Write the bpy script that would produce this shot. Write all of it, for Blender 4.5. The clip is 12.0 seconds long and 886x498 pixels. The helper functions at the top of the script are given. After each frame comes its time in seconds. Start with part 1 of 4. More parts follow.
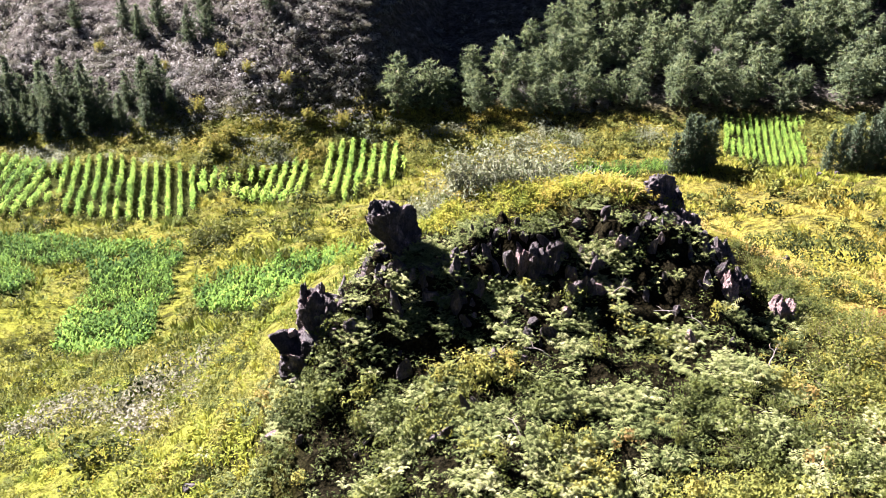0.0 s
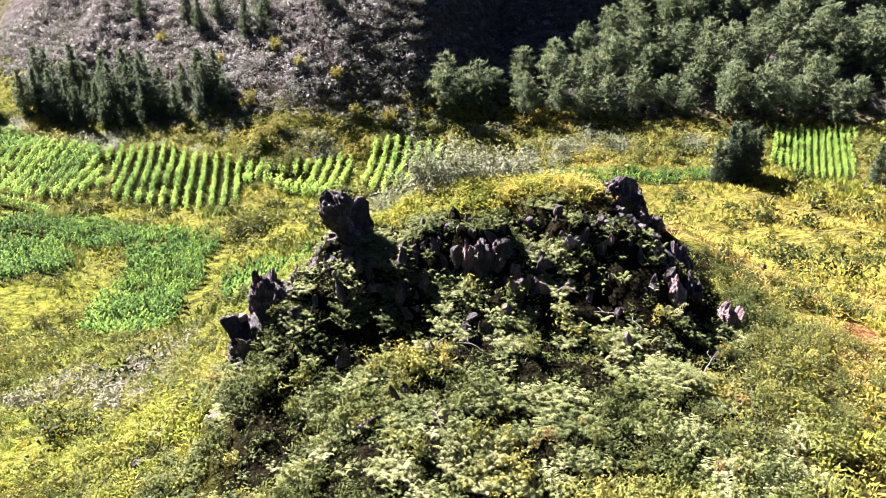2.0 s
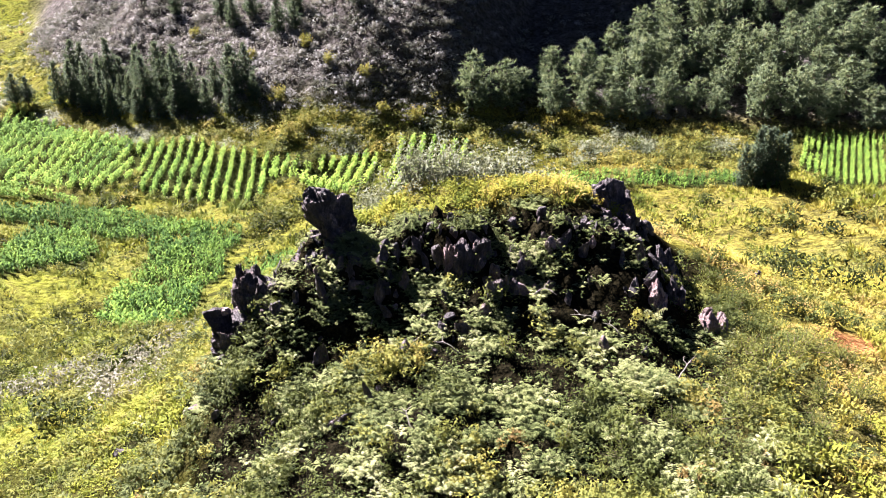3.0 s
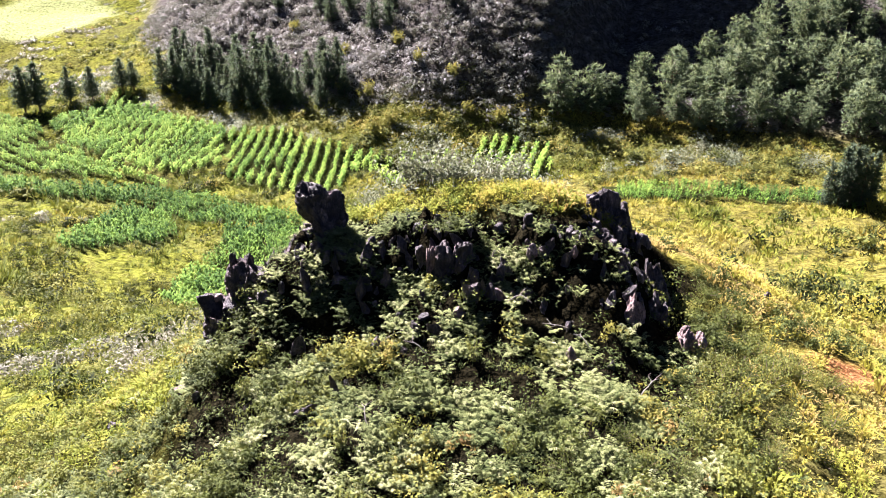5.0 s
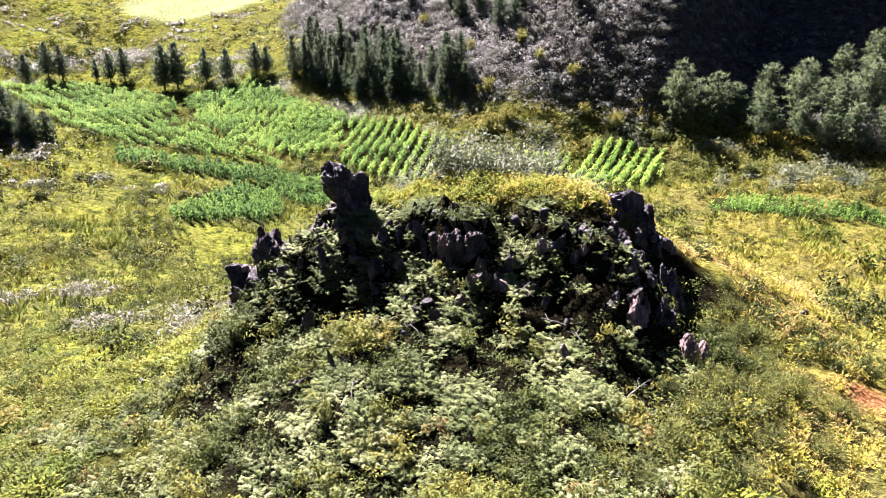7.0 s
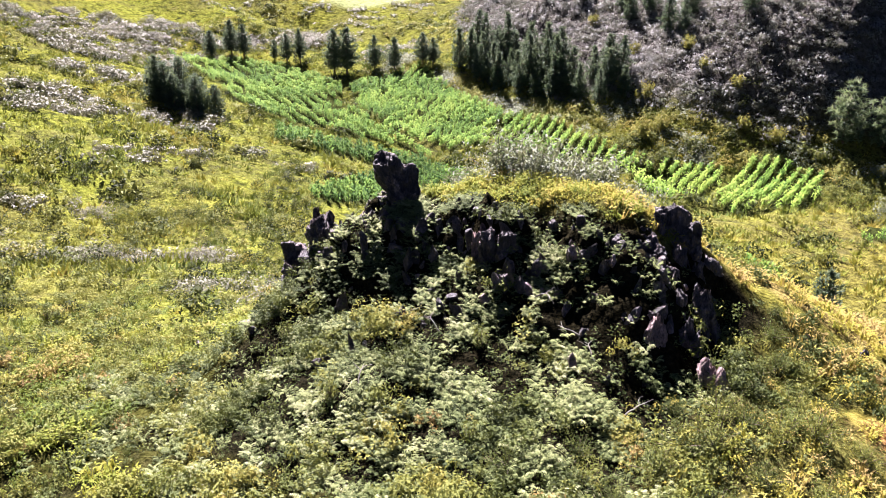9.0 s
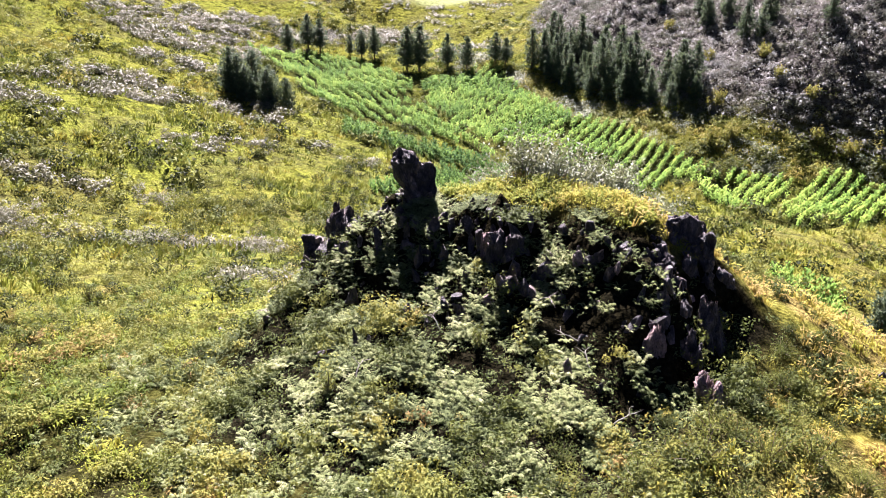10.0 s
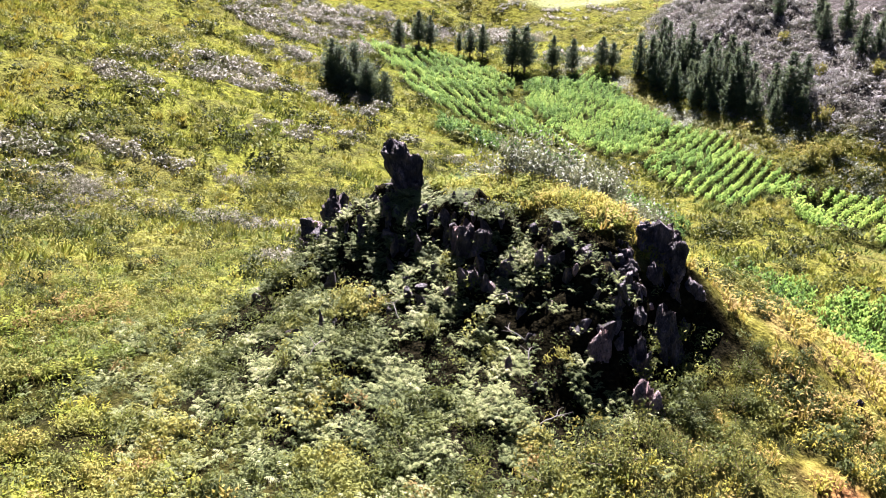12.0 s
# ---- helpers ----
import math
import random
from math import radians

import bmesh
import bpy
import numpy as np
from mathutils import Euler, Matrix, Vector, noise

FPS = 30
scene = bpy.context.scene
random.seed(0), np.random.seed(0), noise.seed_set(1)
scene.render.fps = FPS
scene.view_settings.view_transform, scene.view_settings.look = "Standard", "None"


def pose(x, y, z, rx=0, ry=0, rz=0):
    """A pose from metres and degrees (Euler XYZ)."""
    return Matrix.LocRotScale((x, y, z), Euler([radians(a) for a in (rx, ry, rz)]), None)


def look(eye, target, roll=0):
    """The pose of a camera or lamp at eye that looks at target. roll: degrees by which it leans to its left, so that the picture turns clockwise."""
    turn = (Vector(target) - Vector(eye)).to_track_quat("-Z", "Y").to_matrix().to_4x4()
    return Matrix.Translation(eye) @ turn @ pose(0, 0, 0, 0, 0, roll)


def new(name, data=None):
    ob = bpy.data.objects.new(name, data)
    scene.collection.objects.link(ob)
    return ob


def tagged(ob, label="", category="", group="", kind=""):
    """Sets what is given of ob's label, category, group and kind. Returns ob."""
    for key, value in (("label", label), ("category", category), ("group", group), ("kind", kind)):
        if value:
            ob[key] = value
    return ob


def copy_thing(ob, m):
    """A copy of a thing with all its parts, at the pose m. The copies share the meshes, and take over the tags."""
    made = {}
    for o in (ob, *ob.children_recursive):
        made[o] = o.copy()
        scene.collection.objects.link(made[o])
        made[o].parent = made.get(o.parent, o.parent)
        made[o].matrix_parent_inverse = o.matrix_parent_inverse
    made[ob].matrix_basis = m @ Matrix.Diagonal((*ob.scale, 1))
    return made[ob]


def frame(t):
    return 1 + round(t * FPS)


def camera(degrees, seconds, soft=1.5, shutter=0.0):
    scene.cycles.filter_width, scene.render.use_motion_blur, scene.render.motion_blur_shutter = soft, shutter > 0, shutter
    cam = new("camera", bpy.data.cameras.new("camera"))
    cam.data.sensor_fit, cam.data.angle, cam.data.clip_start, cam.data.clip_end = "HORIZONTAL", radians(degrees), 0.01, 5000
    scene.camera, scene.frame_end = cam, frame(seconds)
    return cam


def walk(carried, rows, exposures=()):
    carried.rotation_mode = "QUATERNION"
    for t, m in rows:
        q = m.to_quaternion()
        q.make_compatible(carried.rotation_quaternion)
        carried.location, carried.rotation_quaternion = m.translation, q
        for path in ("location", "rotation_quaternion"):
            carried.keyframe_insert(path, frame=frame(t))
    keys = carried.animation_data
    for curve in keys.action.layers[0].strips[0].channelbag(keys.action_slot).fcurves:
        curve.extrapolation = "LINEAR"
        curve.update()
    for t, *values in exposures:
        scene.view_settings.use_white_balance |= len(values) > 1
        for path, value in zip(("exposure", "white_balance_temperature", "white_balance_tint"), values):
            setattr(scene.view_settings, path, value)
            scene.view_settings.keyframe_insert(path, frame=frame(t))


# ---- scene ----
cam = camera(47.6, 12.0, soft=0.6)
EXPOSURE, SKY, SUN = 3.7, 0.027, 5.0
METRES, EYE, TILT, LEAN, TURN = 26.0, 48.0, -29.0, 0.0, 0.0
ROWS = [
    (0.0, 0.0, 0.0, 0.0, 0.0, 0.0, -0.0),
    (0.5, 0.0395, -0.0045, -0.001, 1.17, 0.03, -0.61),
    (1.0, 0.0798, -0.0064, -0.004, 2.22, 0.06, -1.2),
    (1.5, 0.1168, -0.0063, -0.0062, 3.2, 0.05, -1.76),
    (2.0, 0.1549, -0.0035, -0.0057, 4.22, -0.04, -2.4),
    (2.5, 0.1905, -0.0, -0.0043, 5.23, -0.13, -2.97),
    (4.5, 0.3418, 0.0142, 0.0118, 11.23, -0.68, -6.22),
    (5.0, 0.3805, 0.0191, 0.0156, 12.79, -0.86, -7.09),
    (5.5, 0.4168, 0.027, 0.0185, 14.39, -1.09, -7.97),
    (6.0, 0.4583, 0.0343, 0.0188, 16.4, -1.4, -9.03),
    (6.5, 0.4962, 0.0436, 0.0207, 18.69, -1.77, -10.21),
    (8.5, 0.6523, 0.1008, 0.0545, 28.43, -4.02, -15.01),
    (9.0, 0.6921, 0.1229, 0.068, 31.64, -4.94, -16.45),
    (9.5, 0.7262, 0.1427, 0.0805, 34.32, -5.75, -17.64),
    (10.0, 0.7634, 0.1652, 0.0946, 36.6, -6.48, -18.62),
    (10.5, 0.8004, 0.1877, 0.1063, 38.69, -7.15, -19.46),
    (11.0, 0.8387, 0.2146, 0.1204, 41.08, -7.94, -20.38),
    (11.5, 0.875, 0.2422, 0.1348, 43.38, -8.74, -21.23),
    (12.0, 0.913, 0.2736, 0.1517, 44.71, -9.22, -21.69),
]
walk(cam, [(t, pose(0, 0, EYE, TILT, LEAN, TURN) @ pose(METRES * x, METRES * y, METRES * z, 90 + pitch, roll, yaw)) for t, x, y, z, yaw, pitch, roll in ROWS],
     exposures=[(0.0, EXPOSURE, 6050, 28), (5.5, EXPOSURE - 0.07, 5900, 29), (12.0, EXPOSURE - 0.22, 5850, 30)])

# ---- world and sun ----
SUN_LEFT, SUN_UP = 46.0, 35.0          # degrees left of the y axis, degrees above the horizon
world = bpy.data.worlds.new("world")
scene.world = world
world.use_nodes = True
wn, wl = world.node_tree.nodes, world.node_tree.links
sky = wn.new("ShaderNodeTexSky")
sky.sky_type, sky.sun_disc = "NISHITA", False
sky.altitude, sky.air_density, sky.dust_density = 2500, 0.22, 0.1
sky.sun_elevation, sky.sun_rotation = radians(SUN_UP), radians(-SUN_LEFT)
wl.new(sky.outputs[0], wn["Background"].inputs[0])
wn["Background"].inputs[1].default_value = SKY
toward = Vector((-math.sin(radians(SUN_LEFT)) * math.cos(radians(SUN_UP)), math.cos(radians(SUN_LEFT)) * math.cos(radians(SUN_UP)), math.sin(radians(SUN_UP))))
sun = new("sun", bpy.data.lights.new("sun", "SUN"))
sun.data.energy, sun.data.angle, sun.data.color = SUN, radians(0.5), (1.0, 0.915, 0.83)
sun.matrix_world = look(toward * 300, (0, 0, 0))


# ---- materials ----
def nodes_of(name):
    m = bpy.data.materials.new(name)
    m.use_nodes = True
    return m, m.node_tree.nodes, m.node_tree.links, m.node_tree.nodes["Principled BSDF"]


def ramp(n, l, source, stops, mode="LINEAR"):
    r = n.new("ShaderNodeValToRGB")
    r.color_ramp.interpolation = mode
    e = r.color_ramp.elements
    while len(e) < len(stops):
        e.new(0.5)
    for k, (p, c) in enumerate(stops):
        e[k].position, e[k].color = p, (*c, 1)
    l.new(source, r.inputs[0])
    return r.outputs[0]


def noisy(n, l, scale, detail=5.0, stretch=(1, 1, 1), rough=0.55):
    g, mp, t = n.new("ShaderNodeNewGeometry"), n.new("ShaderNodeMapping"), n.new("ShaderNodeTexNoise")
    mp.inputs["Scale"].default_value = stretch
    t.inputs["Scale"].default_value, t.inputs["Detail"].default_value, t.inputs["Roughness"].default_value = scale, detail, rough
    l.new(g.outputs["Position"], mp.inputs[0])
    l.new(mp.outputs[0], t.inputs["Vector"])
    return t.outputs["Fac"]


def blend(n, l, fac, a, b, mode="MIX"):
    m = n.new("ShaderNodeMix")
    m.data_type, m.blend_type = "RGBA", mode
    for sock, v in ((m.inputs[0], fac), (m.inputs[6], a), (m.inputs[7], b)):
        if isinstance(v, bpy.types.NodeSocket):
            l.new(v, sock)
        else:
            sock.default_value = v if isinstance(v, (int, float)) else (*v, 1)
    return m.outputs[2]


def attribute(n, name):
    a = n.new("ShaderNodeAttribute")
    a.attribute_name = name
    return a.outputs["Fac"]


def calc(n, l, op, a, b):
    m = n.new("ShaderNodeMath")
    m.operation = op
    for sock, v in zip(m.inputs, (a, b)):
        if isinstance(v, bpy.types.NodeSocket):
            l.new(v, sock)
        else:
            sock.default_value = v
    return m.outputs[0]


def leaf_material(name, stops, through_share=0.4, rough=0.5, gloss=0.3, spread=0.35):
    """Leaves: the plant's own tone, varied from leaf to leaf, and light that shines through."""
    m, n, l, p = nodes_of(name)
    g = n.new("ShaderNodeNewGeometry")
    f = calc(n, l, "ADD", attribute(n, "tone"), calc(n, l, "MULTIPLY", calc(n, l, "SUBTRACT", g.outputs["Random Per Island"], 0.5), spread))
    c = ramp(n, l, f, stops)
    l.new(c, p.inputs["Base Color"])
    p.inputs["Roughness"].default_value, p.inputs["Specular IOR Level"].default_value = rough, gloss
    # blades curl and flutter, so on the whole they face the sky
    up, unit = n.new("ShaderNodeVectorMath"), n.new("ShaderNodeVectorMath")
    up.operation, unit.operation = "MULTIPLY_ADD", "NORMALIZE"
    up.inputs[1].default_value, up.inputs[2].default_value = (0.5, 0.5, 0.5), (0, 0, 0.75)
    l.new(g.outputs["Normal"], up.inputs[0])
    l.new(up.outputs[0], unit.inputs[0])
    l.new(unit.outputs[0], p.inputs["Normal"])
    t, mix = n.new("ShaderNodeBsdfTranslucent"), n.new("ShaderNodeMixShader")
    l.new(blend(n, l, 1.0, c, (1.0, 0.95, 0.68), "MULTIPLY"), t.inputs[0])
    mix.inputs[0].default_value = through_share
    l.new(p.outputs[0], mix.inputs[1])
    l.new(t.outputs[0], mix.inputs[2])
    l.new(mix.outputs[0], n["Material Output"].inputs[0])
    return m


def ground_material():
    m, n, l, p = nodes_of("hillside")
    big, mid, fine = noisy(n, l, 0.11, 4), noisy(n, l, 0.9, 6), noisy(n, l, 9.0, 6)
    grass = ramp(n, l, mid, [(0.32, (0.034, 0.033, 0.011)), (0.43, (0.078, 0.074, 0.017)), (0.54, (0.132, 0.125, 0.025)), (0.74, (0.095, 0.083, 0.03))])
    green = ramp(n, l, mid, [(0.33, (0.03, 0.037, 0.01)), (0.42, (0.07, 0.086, 0.014)), (0.52, (0.122, 0.144, 0.02)), (0.75, (0.092, 0.094, 0.028))])
    c = blend(n, l, attribute(n, "dry"), green, grass)
    c = blend(n, l, ramp(n, l, big, [(0.42, (0, 0, 0)), (0.62, (0.5, 0.5, 0.5))]), c, (0.06, 0.057, 0.025))
    # leaf litter, near black: the shade under the plants is in its colour
    shaded_litter = ramp(n, l, fine, [(0.3, (0.005, 0.005, 0.003)), (0.6, (0.012, 0.011, 0.006)), (0.8, (0.024, 0.022, 0.011))])
    c = blend(n, l, attribute(n, "shaded_litter"), c, shaded_litter)
    stony = ramp(n, l, mid, [(0.3, (0.034, 0.033, 0.03)), (0.55, (0.078, 0.074, 0.068)), (0.75, (0.15, 0.143, 0.135))])
    c = blend(n, l, attribute(n, "stony"), c, stony)
    tilled = ramp(n, l, fine, [(0.3, (0.014, 0.02, 0.006)), (0.7, (0.035, 0.042, 0.012))])
    c = blend(n, l, attribute(n, "tilled"), c, tilled)
    straw = ramp(n, l, fine, [(0.3, (0.12, 0.09, 0.03)), (0.7, (0.2, 0.165, 0.055))])
    c = blend(n, l, attribute(n, "straw"), c, straw)
    earth = ramp(n, l, fine, [(0.3, (0.15, 0.065, 0.025)), (0.7, (0.24, 0.12, 0.05))])
    c = blend(n, l, attribute(n, "soil"), c, earth)
    meadow = ramp(n, l, mid, [(0.3, (0.17, 0.205, 0.08)), (0.7, (0.21, 0.235, 0.105))])
    c = blend(n, l, attribute(n, "meadow"), c, meadow)
    # dark gaps between tufts: shadows they hardly cast, multiplied into the colour
    tuft = noisy(n, l, 2.6, 5, (1, 1, 1), 0.65)
    c = blend(n, l, 0.85, c, ramp(n, l, tuft, [(0.38, (0.28, 0.28, 0.22)), (0.48, (0.75, 0.73, 0.68)), (0.58, (1, 1, 1))]), "MULTIPLY")
    c = blend(n, l, 0.6, c, ramp(n, l, fine, [(0.35, (0.3, 0.3, 0.3)), (0.65, (1, 1, 1))]), "MULTIPLY")
    l.new(c, p.inputs["Base Color"])
    p.inputs["Roughness"].default_value, p.inputs["Specular IOR Level"].default_value = 0.95, 0.0
    b = n.new("ShaderNodeBump")
    b.inputs["Strength"].default_value, b.inputs["Distance"].default_value = 0.8, 0.25
    l.new(calc(n, l, "ADD", calc(n, l, "MULTIPLY", mid, 1.6), calc(n, l, "ADD", tuft, calc(n, l, "MULTIPLY", fine, 0.4))), b.inputs["Height"])
    l.new(b.outputs[0], p.inputs["Normal"])
    return m


def rock_material(name, stops):
    """Limestone: flutes and pits, lichen-grey patches, dark cracks that paint in crevice shade."""
    m, n, l, p = nodes_of(name)
    a, b2, c2 = noisy(n, l, 1.6, 8), noisy(n, l, 6.0, 9, (1, 1, 0.3), 0.68), noisy(n, l, 22.0, 6, (1, 1, 0.6), 0.7)
    c = ramp(n, l, calc(n, l, "ADD", calc(n, l, "MULTIPLY", a, 0.45), calc(n, l, "MULTIPLY", b2, 0.55)), stops)
    # hollows of the fine bump are darkened in the colour, as crevice shade
    c = blend(n, l, 0.85, c, ramp(n, l, c2, [(0.38, (0.12, 0.12, 0.13)), (0.5, (0.7, 0.68, 0.68)), (0.62, (1, 1, 1))]), "MULTIPLY")
    l.new(c, p.inputs["Base Color"])
    p.inputs["Roughness"].default_value, p.inputs["Specular IOR Level"].default_value = 0.68, 0.3
    b = n.new("ShaderNodeBump")
    b.inputs["Strength"].default_value, b.inputs["Distance"].default_value = 1.0, 0.22
    l.new(calc(n, l, "ADD", b2, calc(n, l, "MULTIPLY", c2, 0.45)), b.inputs["Height"])
    l.new(b.outputs[0], p.inputs["Normal"])
    return m


def bark_material():
    m, n, l, p = nodes_of("bark")
    l.new(ramp(n, l, noisy(n, l, 6.0, 6, (1, 1, 0.25)), [(0.3, (0.05, 0.035, 0.022)), (0.7, (0.16, 0.12, 0.085))]), p.inputs["Base Color"])
    p.inputs["Roughness"].default_value = 0.9
    return m


GROUND = ground_material()
ROCK = rock_material("dark_limestone", [(0.36, (0.009, 0.0075, 0.008)), (0.48, (0.036, 0.029, 0.029)), (0.56, (0.1, 0.078, 0.076)), (0.66, (0.28, 0.215, 0.2))])
PINK_ROCK = rock_material("pink_limestone", [(0.3, (0.06, 0.04, 0.04)), (0.5, (0.2, 0.138, 0.128)), (0.7, (0.42, 0.31, 0.29))])
BARK = bark_material()
FERN = leaf_material("fern_leaf", [(0.0, (0.026, 0.038, 0.012)), (0.45, (0.105, 0.128, 0.046)), (0.75, (0.185, 0.203, 0.084)), (1.0, (0.25, 0.26, 0.145))], 0.26, 0.6, 0.012, 0.45)
SHRUB = leaf_material("shrub_leaf", [(0.0, (0.015, 0.021, 0.007)), (0.3, (0.058, 0.075, 0.021)), (0.6, (0.13, 0.142, 0.034)), (0.82, (0.19, 0.177, 0.042)), (1.0, (0.175, 0.12, 0.048))], 0.24, 0.6, 0.012, 0.16)
PALE_SHRUB = leaf_material("pale_leaf", [(0.0, (0.05, 0.058, 0.027)), (0.5, (0.115, 0.118, 0.078)), (1.0, (0.17, 0.167, 0.128))], 0.2, 0.5, 0.02)
GRASS = leaf_material("grass_blade", [(0.0, (0.055, 0.08, 0.015)), (0.35, (0.132, 0.155, 0.022)), (0.7, (0.205, 0.182, 0.032)), (1.0, (0.2, 0.152, 0.055))], 0.28, 0.65, 0.01, 0.2)
SCRUB = leaf_material("far_scrub_leaf", [(0.0, (0.04, 0.048, 0.035)), (0.4, (0.112, 0.117, 0.1)), (0.75, (0.175, 0.176, 0.17)), (1.0, (0.225, 0.223, 0.222))], 0.18, 0.5, 0.015, 0.25)
CORN = leaf_material("corn_leaf", [(0.0, (0.024, 0.058, 0.014)), (0.5, (0.098, 0.178, 0.03)), (1.0, (0.19, 0.26, 0.048))], 0.36, 0.7, 0.01, 0.5)
OLIVE = leaf_material("olive_leaf", [(0.0, (0.045, 0.06, 0.034)), (0.5, (0.12, 0.14, 0.082)), (1.0, (0.23, 0.24, 0.16))], 0.25, 0.55, 0.04)
NEEDLE_DARK = leaf_material("dark_needles", [(0.0, (0.026, 0.044, 0.03)), (0.6, (0.07, 0.1, 0.064)), (1.0, (0.14, 0.175, 0.11))], 0.33, 0.6, 0.02)
NEEDLE_GREY = leaf_material("grey_green_needles", [(0.0, (0.03, 0.05, 0.03)), (0.6, (0.115, 0.155, 0.088)), (1.0, (0.215, 0.255, 0.15))], 0.34, 0.6, 0.02, 0.5)

# ---- the lie of the land ----
GRID_X = [-160, -105, -70, -45, -25, -12, -4, 9, 18, 50]
GRID_ROWS = [   # y, then the height at each x of GRID_X
    (-30, 57.7, 52.3, 40.5, 32.5, 28.8, 27.9, 27.5, 27.2, 27.3, 30.0),
    (12, 40.7, 35.0, 23.1, 19.0, 23.4, 26.0, 27.2, 30.8, 31.1, 30.0),
    (24, 36.6, 28.3, 18.3, 15.7, 20.3, 24.4, 27.4, 29.8, 29.4, 27.5),
    (36, 32.7, 21.8, 14.8, 12.7, 16.9, 20.6, 27.2, 29.0, 26.4, 23.6),
    (47, 29.2, 16.5, 12.0, 9.8, 12.6, 15.3, 17.5, 20.6, 21.7, 19.0),
    (62, 24.8, 10.7, 7.7, 6.6, 5.5, 7.9, 8.9, 10.0, 11.4, 12.6),
    (82, 18.5, 4.5, 1.0, 0.9, 2.0, 4.6, 4.8, 4.7, 5.4, 8.8),
    (102, 10.3, -3.0, -2.3, -1.8, -0.6, 0.2, 1.1, 2.4, 2.6, 5.3),
    (120, 0.0, -6.2, -3.0, -2.8, 2.5, 2.1, 1.8, 1.7, 1.8, 2.3),
]
GRID_Y = [r[0] for r in GRID_ROWS]
HEIGHTS = np.array([r[1:] for r in GRID_ROWS]).T


# how the knoll's face bulges and hollows, by y and then by x
KNOLL_X = [-9, -6, -3, 0, 3, 5.8, 7.4, 9, 11, 13, 15]
KNOLL_ROWS = [
    (19, 0, 0, 0, 0, 0, 0, 0, 0, 0, 0, 0),
    (21.5, 0, -0.17, -0.36, -0.17, 0.22, 0.01, -0.21, -0.02, 0.11, 0.1, 0),
    (23.5, 0, -0.03, -0.47, -0.36, -0.24, -0.43, -0.51, 0.01, 0.3, 0.26, 0),
    (25.5, 0, 0.17, -0.03, 0.16, -0.03, -0.37, -0.69, -0.01, 0.62, 0.42, 0),
    (27.5, 0, 0.29, 0.23, 0.28, -0.01, -0.28, -0.47, 0.37, 0.58, 0.31, 0),
    (29, 0, 0.16, 0.27, 0.37, 0.27, 0.07, -0.16, 0.37, 0.25, 0.05, 0),
    (30.6, 0, 0.08, 0.18, 0.28, 0.39, 0.51, -0.28, 0, 0.11, -0.12, 0),
    (32.5, 0, 0.03, 0.09, 0.18, 0.26, 0.11, -0.49, -0.13, -0.03, -0.15, 0),
    (36, 0, 0, 0, 0, 0, 0, 0, 0, 0, 0, 0),
]
KNOLL_Y = [r[0] for r in KNOLL_ROWS]
BULGES = np.array([r[1:] for r in KNOLL_ROWS]).T


def weights(c, q):
    """Weights of a cubic through the heights at the places c."""
    c, n = np.array(c, float), len(c)
    q = np.clip(np.asarray(q, float), c[0], c[-1])
    i = np.clip(np.searchsorted(c, q, side="right") - 1, 0, n - 2)
    h = c[i + 1] - c[i]
    t = (q - c[i]) / h
    w, k = np.zeros((len(q), n)), np.arange(len(q))
    np.add.at(w, (k, i), 2 * t ** 3 - 3 * t ** 2 + 1)
    np.add.at(w, (k, i + 1), -2 * t ** 3 + 3 * t ** 2)
    for off, hh in ((0, t ** 3 - 2 * t ** 2 + t), (1, t ** 3 - t ** 2)):
        a, b = np.maximum(i + off - 1, 0), np.minimum(i + off + 1, n - 1)
        np.add.at(w, (k, b), hh * h / (c[b] - c[a]))
        np.add.at(w, (k, a), -hh * h / (c[b] - c[a]))
    return w


def step(t):
    u = np.clip(t, 0, 1)
    return u * u * (3 - 2 * u)


def patchy(x, y, s=0):
    """Smooth value noise, 0 to 1, one cell a unit."""
    xi, yi = np.floor(x).astype(np.int64), np.floor(y).astype(np.int64)
    fx, fy = step(x - xi), step(y - yi)

    def h(a, b):
        v = (a * 374761393 + b * 668265263 + s * 1442695041) & 0xFFFFFFFF
        v = ((v ^ (v >> 13)) * 1274126177) & 0xFFFFFFFF
        return ((v ^ (v >> 16)) & 0xFFFF) / 65535.0
    return (h(xi, yi) * (1 - fx) + h(xi + 1, yi) * fx) * (1 - fy) + (h(xi, yi + 1) * (1 - fx) + h(xi + 1, yi + 1) * fx) * fy


def knoll(x, y):
    return step((x + 7.0 - 0.9 * np.maximum(y - 27, 0)) / 4.0) * step((10.6 - x) / 3.4) * (0.55 * step((y - 19) / 6) + 0.45 * step((y - 24.5) / 4.5)) * step((35 - y) / 3.6)


def soft(v, k):
    return k * np.log1p(np.exp(np.clip(v / k, -40, 40)))


def hill_foot(x):
    """Where the steep hill beyond the valley begins."""
    return np.interp(x, [-140, -95, -75, -60, -40, -20, -10, 0, 10, 30, 60], [185, 172, 138, 124, 115, 111, 111.5, 116, 115, 111, 106])


